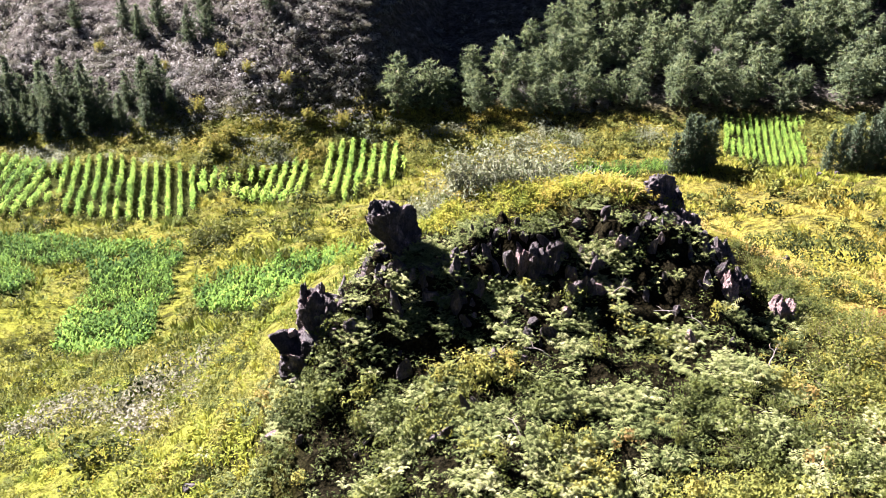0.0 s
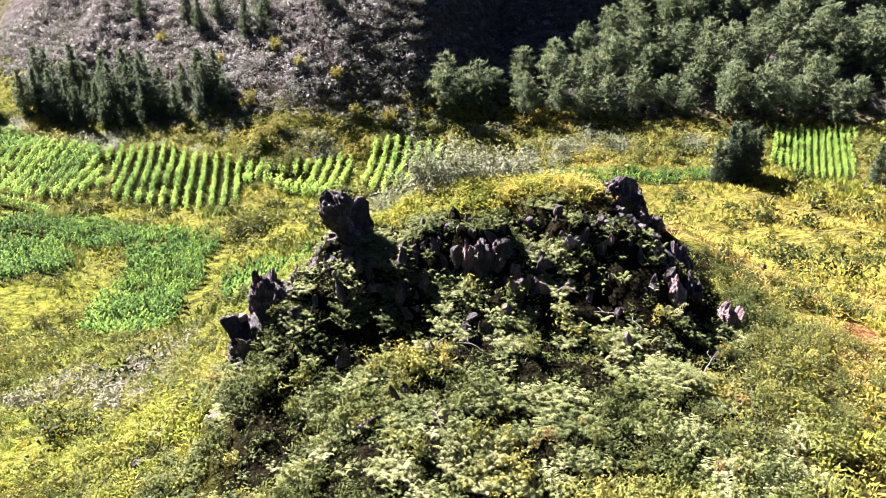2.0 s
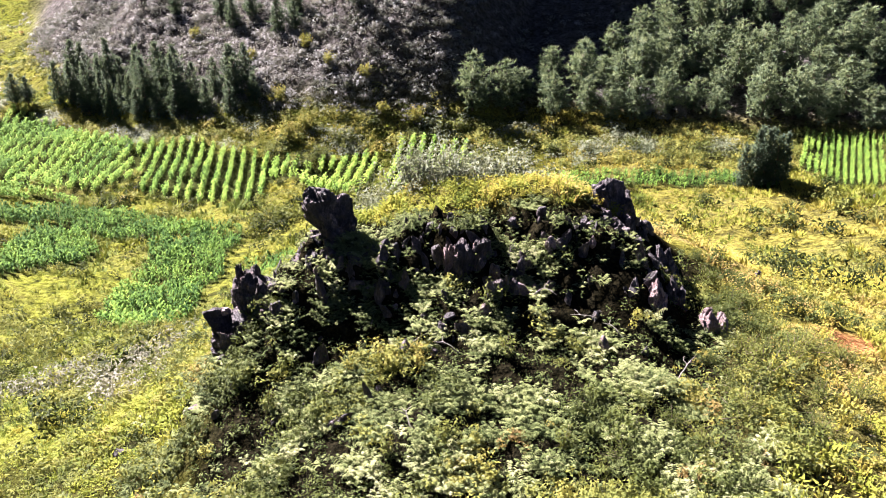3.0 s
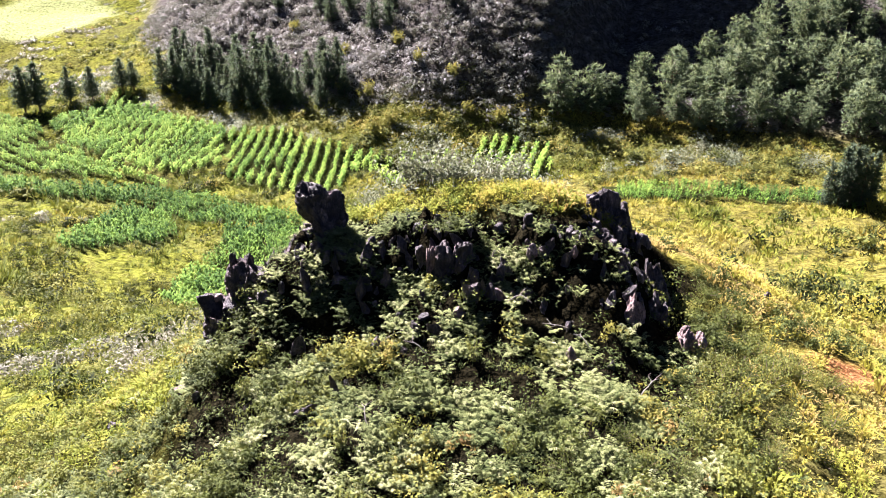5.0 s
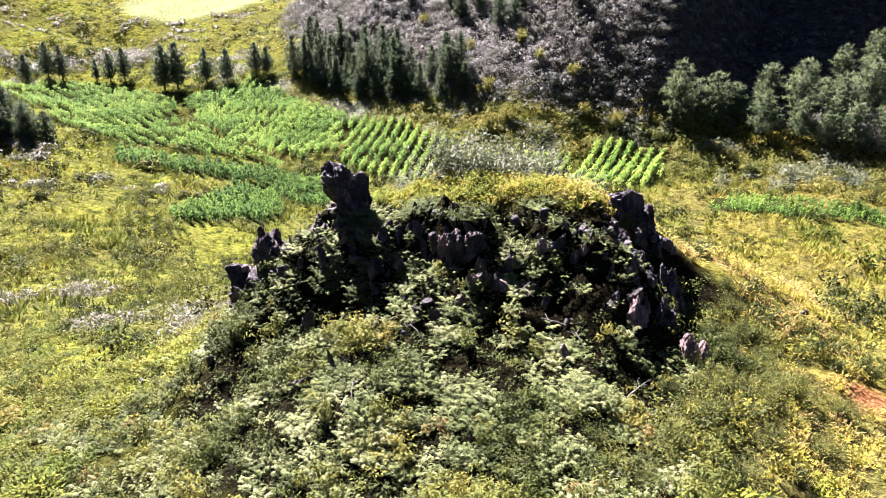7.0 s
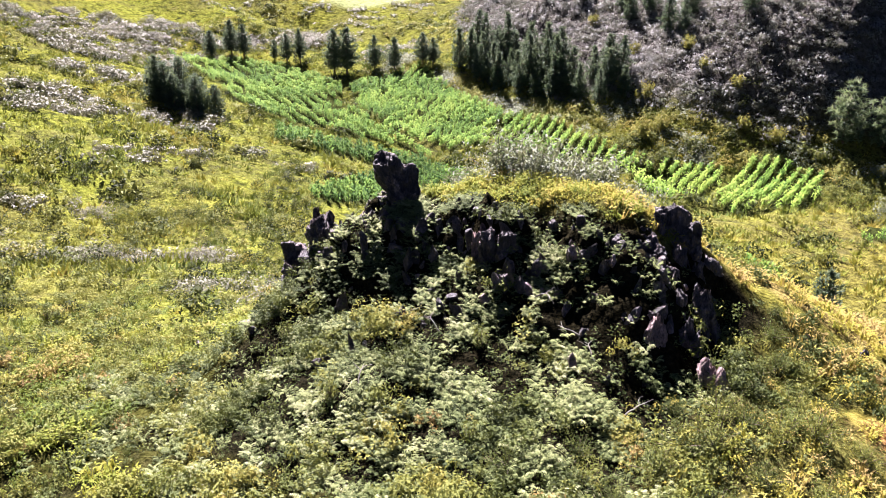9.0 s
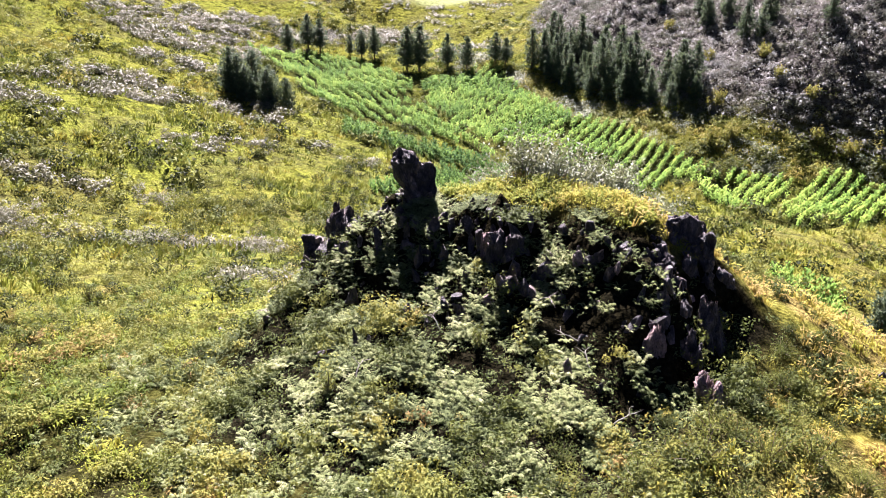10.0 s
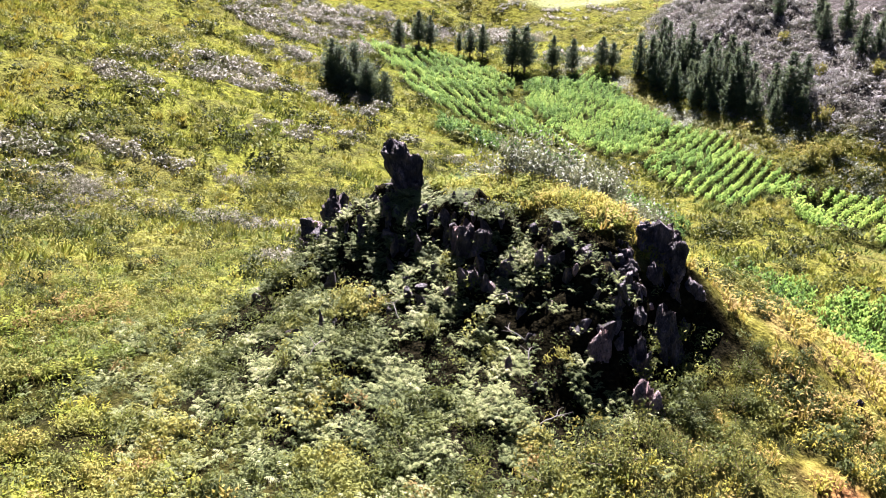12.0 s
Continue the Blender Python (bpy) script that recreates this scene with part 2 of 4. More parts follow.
def height(x, y, fine=True):
    x, y = np.asarray(x, float), np.asarray(y, float)
    shape, x, y = x.shape, x.ravel(), y.ravel()
    k = knoll(x, y)
    h = ((weights(GRID_X, x) @ HEIGHTS) * weights(GRID_Y, y)).sum(1) + 3.32 * k
    h = h + ((weights(KNOLL_X, x) @ BULGES) * weights(KNOLL_Y, y)).sum(1)
    foot = hill_foot(x)
    steep = np.interp(x, [-140, -80, -60, -30, -20, -10, 0, 12, 60], [0.3, 0.35, 0.48, 0.52, 0.6, 0.74, 0.30, 0.36, 0.45])
    h = h + 0.7 * np.exp(-((x + 1.7) / 1.6) ** 2 - ((y - 27.4) / 1.2) ** 2)
    h = h + steep * soft(y - foot, 2.5) + 0.35 * np.maximum(-160 - x, 0)
    if fine:
        h = h + 0.7 * (patchy(x / 5, y / 5, 1) - 0.5) + 0.25 * (patchy(x / 1.4, y / 1.4, 2) - 0.5)
        ledge = np.clip(k * 1.5 - 0.45, 0, 1) * step((29.5 + 0.1 * x - y + 0.9 * (patchy(x / 1.5, y / 1.5, 9) - 0.5)) / 0.7)
        h = h + (0.25 + 0.75 * ledge) * k * (0.75 * (patchy(x / 1.1, y / 1.1, 3) - 0.5) + 0.5 * (patchy(x / 0.45, y / 0.45, 4) - 0.5) + 0.25 * (patchy(x / 0.24, y / 0.24, 10) - 0.5))
        q = (h + 1.1 * (patchy(x / 2.1, y / 2.1, 6) - 0.5) + 0.5 * (patchy(x / 0.5, y / 0.5, 13) - 0.5)) / 1.05
        h = h + ledge * 0.4 * (np.floor(q) + step((q - np.floor(q) - 0.72) / 0.24) - q + 0.32)
        h = h + (1 - k) * (0.5 * (patchy(x / 2.7, y / 2.7, 14) - 0.5) + 0.16 * (patchy(x / 0.8, y / 0.8, 15) - 0.5))
        far = step((y - 112) / 15)
        h = h + far * 2.2 * (patchy(x / 7, y / 9, 5) - 0.5)
    return h.reshape(shape)


def mesh_of(name, v, f, material, values=None, smooth=False):
    """A mesh from arrays of corners and triangles or quads, with number attributes for each corner."""
    me = bpy.data.meshes.new(name)
    v, f = np.asarray(v, np.float32), np.asarray(f, np.int32)
    me.vertices.add(len(v))
    me.vertices.foreach_set("co", v.ravel())
    me.loops.add(f.size)
    me.loops.foreach_set("vertex_index", f.ravel())
    me.polygons.add(len(f))
    me.polygons.foreach_set("loop_start", np.arange(0, f.size, f.shape[1], dtype=np.int32))
    if smooth:
        me.polygons.foreach_set("use_smooth", np.ones(len(f), bool))
    for key, val in (values or {}).items():
        me.attributes.new(key, "FLOAT", "POINT").data.foreach_set("value", np.asarray(val, np.float32))
    me.materials.append(material)
    me.update(calc_edges=True)
    return me


def spaced(a, b, fine, lo, hi, grow):
    """Places along one axis: even from a to b, then ever wider out to lo and hi."""
    mid = list(np.arange(a, b, fine))
    for end, sign in ((hi, 1), (lo, -1)):
        d, x, out = fine, b if sign > 0 else a, []
        while (end - x) * sign > 0:
            d = min(d * grow, 1.9) if abs(x) < 200 else d * 1.25
            x += d * sign
            out.append(x)
        mid = mid + [b] + out if sign > 0 else out[::-1] + mid
    return np.array(mid)


# where the knoll's ground takes the litter colour with painted-in shade
def shaded_litter_at(x, y):
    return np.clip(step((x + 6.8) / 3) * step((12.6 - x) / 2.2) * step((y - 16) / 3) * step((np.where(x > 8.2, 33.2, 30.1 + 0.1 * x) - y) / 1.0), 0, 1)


def build_ground():
    gx, gy = spaced(-9, 14, 0.17, -1500, 1500, 1.06), spaced(17, 35.5, 0.17, -1500, 1500, 1.06)
    X, Y = np.meshgrid(gx, gy)
    Z = height(X, Y)
    v = np.stack([X, Y, Z], -1).reshape(-1, 3)
    nx = len(gx)
    i = (np.arange(len(gy) - 1)[:, None] * nx + np.arange(nx - 1)).ravel()
    f = np.stack([i, i + 1, i + nx + 1, i + nx], -1)
    x, y = v[:, 0].astype(float), v[:, 1].astype(float)
    dry = np.clip(0.3 + 0.6 * step((x + 14) / 22) + 0.7 * (patchy(x / 14, y / 14, 7) - 0.5), 0, 1)
    soil = np.exp(-(((x - 16.2) / 1.3) ** 2 + ((y - 30.2) / 0.9) ** 2)) * 1.2
    straw = 0.85 * step((1.0 - np.abs(y - 35.5 - 0.28 * (x - 11) - 0.5 * np.sin(x)) / 1.1 + 0.5 * (patchy(x / 0.9, y / 0.9, 16) - 0.5)) / 0.5) * step((x - 8.5) / 1.5) * step((17 - x) / 3)
    meadow = step((1.25 - ((x + 110) / 11) ** 2 - ((y - 161) / 13) ** 2 + 0.7 * (patchy(x / 5, y / 5, 8) - 0.5)) / 0.3)
    stony = step((y - hill_foot(x) - 1) / 5) * step((x + 100) / 12)
    tilled = np.where(in_fields(x, y), 1.0, 0.0)
    # the litter colour also paints shade between the shrubs in front and left
    me = mesh_of("ground", v, f, GROUND, {"dry": dry, "shaded_litter": np.maximum(shaded_litter_at(x, y), 0.75 * np.clip(np.maximum(step((22.5 - y) / 2.5) * step((16 - x) / 4), step((-2.5 - x) / 2) * step((27 - y) / 2)) * step((x + 24) / 6), 0, 1)), "soil": np.clip(soil, 0, 1), "straw": straw, "meadow": meadow, "stony": stony, "tilled": tilled}, True)
    return tagged(new("ground", me), "grassy hillsides and a narrow farmed valley between them", "ground", kind="structure")


rng = np.random.default_rng(5)


# ---- plants: one pattern of leaves each, then many joined ----
def fern_pattern(seed):
    """Arching fronds round one root, each with paired leaflets that shrink towards the tip."""
    r, v = np.random.default_rng(seed), []
    for k in range(6):
        a = k / 6 * math.tau + r.uniform(-0.4, 0.4)
        d, s = np.array((math.cos(a), math.sin(a), 0)), np.array((-math.sin(a), math.cos(a), 0))
        size, lift, roll = r.uniform(0.7, 1.2), r.uniform(0.5, 1.1), r.uniform(-0.25, 0.25)
        for j in range(7):
            t = 0.16 + 0.84 * j / 7
            base = d * size * t * 0.85 + np.array((0, 0, lift * (1.7 * t - 1.2 * t * t)))
            w = 0.36 * size * (1 - t) ** 0.7 + 0.03
            for sg in (1, -1):
                tip = base + s * sg * w + d * (0.05 + 0.25 * w) + np.array((0, 0, sg * roll * w - 0.35 * w))
                v += [base - d * 0.025, base + d * 0.075, tip]
    return np.array(v), np.arange(len(v)).reshape(-1, 3)


def tussock_pattern(seed, blades=30, wide=0.05, bent=True):
    """A rounded tussock: blades that rise from a tight root and arch outwards."""
    r, v = np.random.default_rng(seed), []
    for k in range(blades):
        a, rad = r.uniform(0, math.tau), 0.5 * math.sqrt(r.uniform(0, 1))
        turn = a + r.normal(0, 0.5)
        d, s = np.array((math.cos(turn), math.sin(turn), 0)), np.array((-math.sin(turn), math.cos(turn), 0)) * wide
        b = np.array((math.cos(a) * rad, math.sin(a) * rad, -0.08))
        out, up = r.uniform(0.15, 0.55), r.uniform(0.55, 1.0) * (1 - 0.7 * rad)
        m = b + d * out * 0.4 + np.array((0, 0, up))
        tip = m + d * out * 0.6 + np.array((0, 0, up * r.uniform(-0.25, 0.3)))
        v += [b - s, b + s, m, m - s * 0.8, m + s * 0.8, tip] if bent else [b - s, b + s, tip]
    return np.array(v), np.arange(len(v)).reshape(-1, 3)


def shrub_pattern(seed, leaves=90, size=0.12, tall=1.0):
    """A bush of several leafy lobes, unit radius: the leaves lie like scales over the lobes, with stray ones between."""
    r, v = np.random.default_rng(seed), []
    lobes = [(np.array((*r.normal(0, 0.4, 2), r.uniform(0.1, 0.5))), r.uniform(0.26, 0.48)) for _ in range(7)]
    for k in range(leaves):
        mid, rad = lobes[k % 7]
        n = r.normal(0, 1, 3)
        n[2] = abs(n[2]) * 1.2 - 0.25
        n = n / np.linalg.norm(n)
        c = (mid + n * rad * r.uniform(0.75, 1.2)) * (1, 1, tall)
        n = n + r.normal(0, 0.35, 3)
        d = np.cross(n, r.normal(0, 1, 3))
        d = d / (np.linalg.norm(d) + 1e-6)
        q = np.cross(n, d)
        q = q / (np.linalg.norm(q) + 1e-6) * size * 0.55
        d = d * size * r.uniform(0.8, 1.4)
        v += [c - d * 0.8 - q, c - d * 0.8 + q, c + d]
    return np.array(v), np.arange(len(v)).reshape(-1, 3)


def corn_pattern(seed):
    r, v, f = np.random.default_rng(seed), [], []
    for k in range(3):
        a = k / 3 * math.tau
        v.append((0.03 * math.cos(a), 0.03 * math.sin(a), -0.1))
    v.append((0, 0, 1.0))
    f += [(0, 1, 3), (1, 2, 3), (2, 0, 3)]
    for k in range(9):
        a = k * 2.4 + r.uniform(-0.5, 0.5)
        d, s = np.array((math.cos(a), math.sin(a), 0)), np.array((-math.sin(a), math.cos(a), 0)) * 0.085
        z = 0.18 + 0.085 * k
        reach = r.uniform(0.28, 0.42)
        b, m = np.array((0, 0, z)), np.array((0, 0, z + 0.18)) + d * reach * 0.55
        tip = np.array((0, 0, z + r.uniform(-0.06, 0.12))) + d * reach
        n = len(v)
        v += [b - s * 0.5, b + s * 0.5, m + s, m - s, tip]
        f += [(n, n + 1, n + 2), (n, n + 2, n + 3), (n + 3, n + 2, n + 4)]
    return np.array(v, float), np.array(f)


def joined(name, patterns, x, y, size, tall, tone, material, label, category, sink=0.05):
    """Many plants joined into one mesh: size and height of each, turned at random."""
    n = len(x)
    z = height(x, y) - sink
    turn = rng.uniform(0, math.tau, n)
    pick = rng.integers(0, len(patterns), n)
    vs, fs, ts, base = [], [], [], 0
    for k, (pv, pf) in enumerate(patterns):
        m = np.nonzero(pick == k)[0]
        if not len(m):
            continue
        c, s = np.cos(turn[m])[:, None], np.sin(turn[m])[:, None]
        px, py, pz = pv[:, 0], pv[:, 1], pv[:, 2]
        vx = (c * px - s * py) * size[m, None] + x[m, None]
        vy = (s * px + c * py) * size[m, None] + y[m, None]
        vz = pz * tall[m, None] + z[m, None]
        vs.append(np.stack([vx, vy, vz], -1).reshape(-1, 3))
        fs.append((pf[None] + (base + np.arange(len(m)) * len(pv))[:, None, None]).reshape(-1, 3))
        ts.append(np.repeat(tone[m], len(pv)))
        base += len(m) * len(pv)
    me = mesh_of(name, np.concatenate(vs), np.concatenate(fs), material, {"tone": np.concatenate(ts)})
    return tagged(new(name, me), label, category, kind="stuff")


def strewn(count, x0, x1, y0, y1, density):
    """Random places in a rectangle, kept by a density between 0 and 1."""
    x, y = rng.uniform(x0, x1, count), rng.uniform(y0, y1, count)
    keep = rng.uniform(0, 1, count) < density(x, y)
    return x[keep], y[keep]


def inside(poly, x, y):
    hit = np.zeros(len(x), bool)
    for (ax, ay), (bx, by) in zip(poly, poly[1:] + poly[:1]):
        cross = ((ay > y) != (by > y)) & (x < (bx - ax) * (y - ay) / (by - ay + 1e-9) + ax)
        hit ^= cross
    return hit


# the fields: outline, the way of the rows (degrees from the y axis, to the left), spacing, height of the maize
FIELDS = [
    ([(-72.8, 109), (-68.6, 123), (-62.8, 118), (-54.4, 114), (-48.8, 113), (-43.4, 100), (-46.2, 95.9), (-50.7, 95.8), (-57.3, 97.5), (-66, 102.4)], 9, 1.4, 1.35, 0.5),
    ([(-48, 112.8), (-40.4, 111.8), (-30, 106), (-26, 104), (-26.3, 93.4), (-34.3, 94.2), (-40.1, 95.6), (-42.6, 100)], 16, 1.35, 1.3, 0.5),
    ([(-108, 105), (-100, 110.8), (-90, 114.5), (-74, 108.3), (-66.7, 101.2), (-57.3, 96.3), (-47.3, 93.7), (-44.6, 92.6), (-59.6, 91.6), (-69.6, 89.9), (-80, 93), (-93, 100.3)], 72, 1.5, 1.25, 0.5),
    ([(-29.3, 105.4), (-25.1, 105.9), (-22.6, 101.9), (-24.6, 99.9), (-26.2, 101.7), (-27.5, 98.8)], 8, 1.25, 1.4, 0.55),
    ([(-24.1, 100.6), (-22.2, 104.5), (-15.3, 106.5), (-14.5, 102.4), (-15.1, 94.9), (-17.5, 94.7), (-22.3, 98)], 2, 1.2, 1.5, 0.65),
    ([(-14.1, 107.6), (-12.2, 109.1), (-4.6, 108.7), (-4.3, 101.8), (-5.7, 98.3), (-10.9, 94.4), (-12.9, 96.3)], 3, 1.25, 1.6, 0.7),
    ([(32.7, 110.9), (41.7, 109.2), (37.8, 95.2), (32.6, 95.2), (30.8, 102.9)], -10, 0.7, 1.3, 0.5),
    ([(-65.6, 86.8), (-56.5, 87.8), (-46.6, 89.6), (-38.1, 88.6), (-28.6, 84), (-32, 82.2), (-35.4, 80.8), (-39.6, 81.4), (-47.8, 85.1), (-56, 83.8), (-62.6, 83)], 68, 0.95, 1.5, 0.22),
    ([(-47.4, 84.7), (-39.6, 81), (-36, 76.4), (-36.5, 72.5), (-41, 66.5), (-43.3, 68.3), (-44.3, 74.8), (-45.8, 80.9)], 60, 0.95, 1.5, 0.22),
    ([(-32.7, 79.3), (-30.4, 81.9), (-30.3, 85), (-24.4, 83.5), (-23.8, 79), (-24.2, 76.6), (-21.9, 69.9), (-24.6, 69.2), (-30.3, 69.7), (-30.1, 73.7)], 62, 0.95, 1.5, 0.22),
    ([(-29.8, 68.2), (-22.9, 68.2), (-21.5, 62.5), (-21, 59), (-24, 57), (-27.5, 58.5), (-29.4, 63.6)], 62, 0.95, 1.5, 0.22),
    ([(-21.3, 73), (-17.5, 73.6), (-13.6, 74), (-8.9, 75.8), (-5.5, 72), (-4, 66), (-9, 57), (-12.7, 62), (-16.4, 63.9), (-19.2, 66.3)], 66, 0.95, 1.5, 0.34),
    ([(2, 97.9), (23.4, 100.7), (27.6, 96.9), (27.3, 93.7), (23.2, 97.3), (2.4, 94)], 80, 1.1, 1.15, 0.28),
    ([(-3.6, 77.8), (0, 77.2), (4, 68), (3, 62), (-2.5, 65), (-6.5, 76)], 60, 1.0, 1.6, 0.4),
]


def in_fields(x, y):
    hit = np.zeros(len(x), bool)
    for poly, *_ in FIELDS:
        hit |= inside(poly, x, y)
    return hit


def build_corn():
    pats = [corn_pattern(k) for k in range(5)]
    for poly, way, gap, tall, tone in FIELDS:
        p = np.array(poly)
        c, a = p.mean(0), radians(way)
        along, across = np.array((-math.sin(a), math.cos(a))), np.array((math.cos(a), math.sin(a)))
        u, w = np.meshgrid(np.arange(-45, 45, gap), np.arange(-45, 45, 0.3 if gap > 0.6 else 0.5))
        u, w = u.ravel(), w.ravel()
        u = u + rng.normal(0, 0.07, len(u)) + 0.5 * np.sin(w / 9)
        w = w + rng.normal(0, 0.08, len(w))
        x, y = c[0] + across[0] * u + along[0] * w, c[1] + across[1] * u + along[1] * w
        keep = inside(poly, x, y) & (rng.uniform(0, 1, len(x)) < 0.93) & (patchy(x / 3, y / 3, 11) > 0.16)
        x, y = x[keep], y[keep]
        s = tall * rng.uniform(0.75, 1.1, len(x)) * (0.8 + 0.35 * patchy(x / 6, y / 6, 12))
        joined("maize_field", pats, x, y, s * (0.8 if gap > 1.05 else 0.66), s * 0.9, np.clip(tone + 0.5 * (patchy(x / 5, y / 5, 17) - 0.5) + rng.normal(0, 0.14, len(x)), 0, 1), CORN, "rows of green maize plants on the valley floor", "maize")


build_ground()
build_corn()


def crown_line(x):
    """The front edge of the grass on top of the knoll."""
    return 29.5 + 0.1 * x + 0.9 * (patchy(x / 1.2, x * 0, 35) - 0.5)


def clumped(x, y):
    """Where the plants of the knoll stand close, with bare dark gaps between."""
    return np.maximum(0.02, 0.06 * step((23.5 - y) / 2.5)) + 0.9 * step((0.6 * patchy(x / 1.0, y / 0.85, 61) + 0.4 * patchy(x / 0.45, y / 0.4, 62) - 0.46) / 0.07)


def fern_zone(x, y):
    d = ((x - 3.2) / 10.5) ** 2 + ((y - 23.5) / 8.0) ** 2
    arm = 0.7 * np.exp(-((x + 5.5) / 4.5) ** 2 - ((y - 19.5) / 2.4) ** 2)
    return np.maximum(np.clip(1.25 - d, 0, 1) * step((31 - y) / 1.5), arm)


def build_near_plants():
    ferns = [fern_pattern(k) for k in range(6)]
    x, y = strewn(40000, -12, 15, 14, 31, lambda x, y: fern_zone(x, y) * (0.6 + 0.4 * step((y - 25) / 2)) * (1 - 0.84 * step((x - 5.2) / 1.2) * step((y - 25.4) / 1.2)) * (y < crown_line(x)) * clumped(x, y) * np.maximum(step((y - 24.6) / 1.4), 0.3 + 0.7 * step((patchy(x / 1.6, y / 1.4, 21) - 0.4) / 0.1)) * (1 - 0.2 * step((y - 25.5) / 1.5) * step((0.5 - patchy(x / 1.6, y / 1.3, 26)) / 0.15)) * (1 - 0.45 * step((21 - y) / 2)))
    s = rng.uniform(0.24, 0.5, len(x)) * (1 - 0.15 * step((y - 24.5) / 3))
    joined("fern", ferns, x, y, s * 0.9, s * rng.uniform(0.6, 1.5, len(x)), np.clip(0.04 + 0.7 * patchy(x / 1.7, y / 1.7, 25) + rng.normal(0.06, 0.2, len(x)), 0, 0.86), FERN, "dense pale green ferns over the rocky knoll", "fern")
    low = [shrub_pattern(k + 120, 26, 0.15, 0.7) for k in range(5)]
    x, y = strewn(7000, -11, 13.5, 15, 33, lambda x, y: shaded_litter_at(x, y) * 0.55 * (1 - 0.7 * step((x - 5.6) / 1.2) * step((y - 25.5) / 1.2)))
    s = rng.uniform(0.2, 0.42, len(x))
    joined("low_fern", low, x, y, s, s * 0.7, np.clip(rng.normal(0.16, 0.12, len(x)), 0, 1), FERN, "low dark ferns and moss between the rocks", "fern")
    bush = [shrub_pattern(k, 170, 0.085, 1.0) for k in range(6)]
    def cover(x, y):
        front = np.maximum(step((22.5 - y) / 2.5), step((-2.5 - x) / 2) * step((27 - y) / 2) * step((x + 26) / 8))
        a = 0.9 * fern_zone(x, y) * step((patchy(x / 1.5, y / 1.5, 22) - 0.42) / 0.15) * clumped(x, y) * (y < 29.3) * (1 - 0.9 * step((x - 5.2) / 1.2) * step((y - 25.2) / 1.2)) * (1 - 0.5 * step((y - 25.6) / 1.2))
        b = 0.45 * step((patchy(x / 2.5, y / 2.5, 23) - 0.62) / 0.12) * (fern_zone(x, y) < 0.5) * (knoll(x, y) < 0.3)
        c = 0.7 * np.exp(-((x - 12.2) / 1.4) ** 2) * clumped(x, y) * step((y - 19) / 3) * step((36 - y) / 3)
        soft_slope = 0.7 * step((-5 - x) / 2) * step((y - 24) / 3) * step((37 - y) / 3) * step((x + 24) / 4) * step((patchy(x / 2.2, y / 2.2, 29) - 0.4) / 0.15)
        d = 0.95 * np.maximum(front, soft_slope) * (0.4 + 0.6 * step((patchy(x / 1.6, y / 1.6, 27) - 0.36) / 0.15)) * (0.05 + 0.95 * clumped(x, y)) * step((15 - x) / 4) * (1 - 0.45 * step((-6 - x) / 4))
        return np.maximum(a + b + c, d)
    x, y = strewn(9200, -26, 24, 12, 40, cover)
    s = rng.uniform(0.3, 0.75, len(x))
    joined("shrub", bush, x, y, s, s * rng.uniform(0.7, 1.2, len(x)), np.clip(np.where((patchy(x / 0.9, y / 0.9, 68) > 0.86) & (y < 22.5), 0.95, 0.05 + 0.75 * patchy(x / 1.3, y / 1.3, 24) + 0.25 * (patchy(x / 4, y / 4, 28) - 0.5) + 0.12 * step((-3 - x) / 3)) + rng.normal(0, 0.07, len(x)), 0, 1), SHRUB, "low leafy shrubs among ferns and grass", "shrub")


build_near_plants()


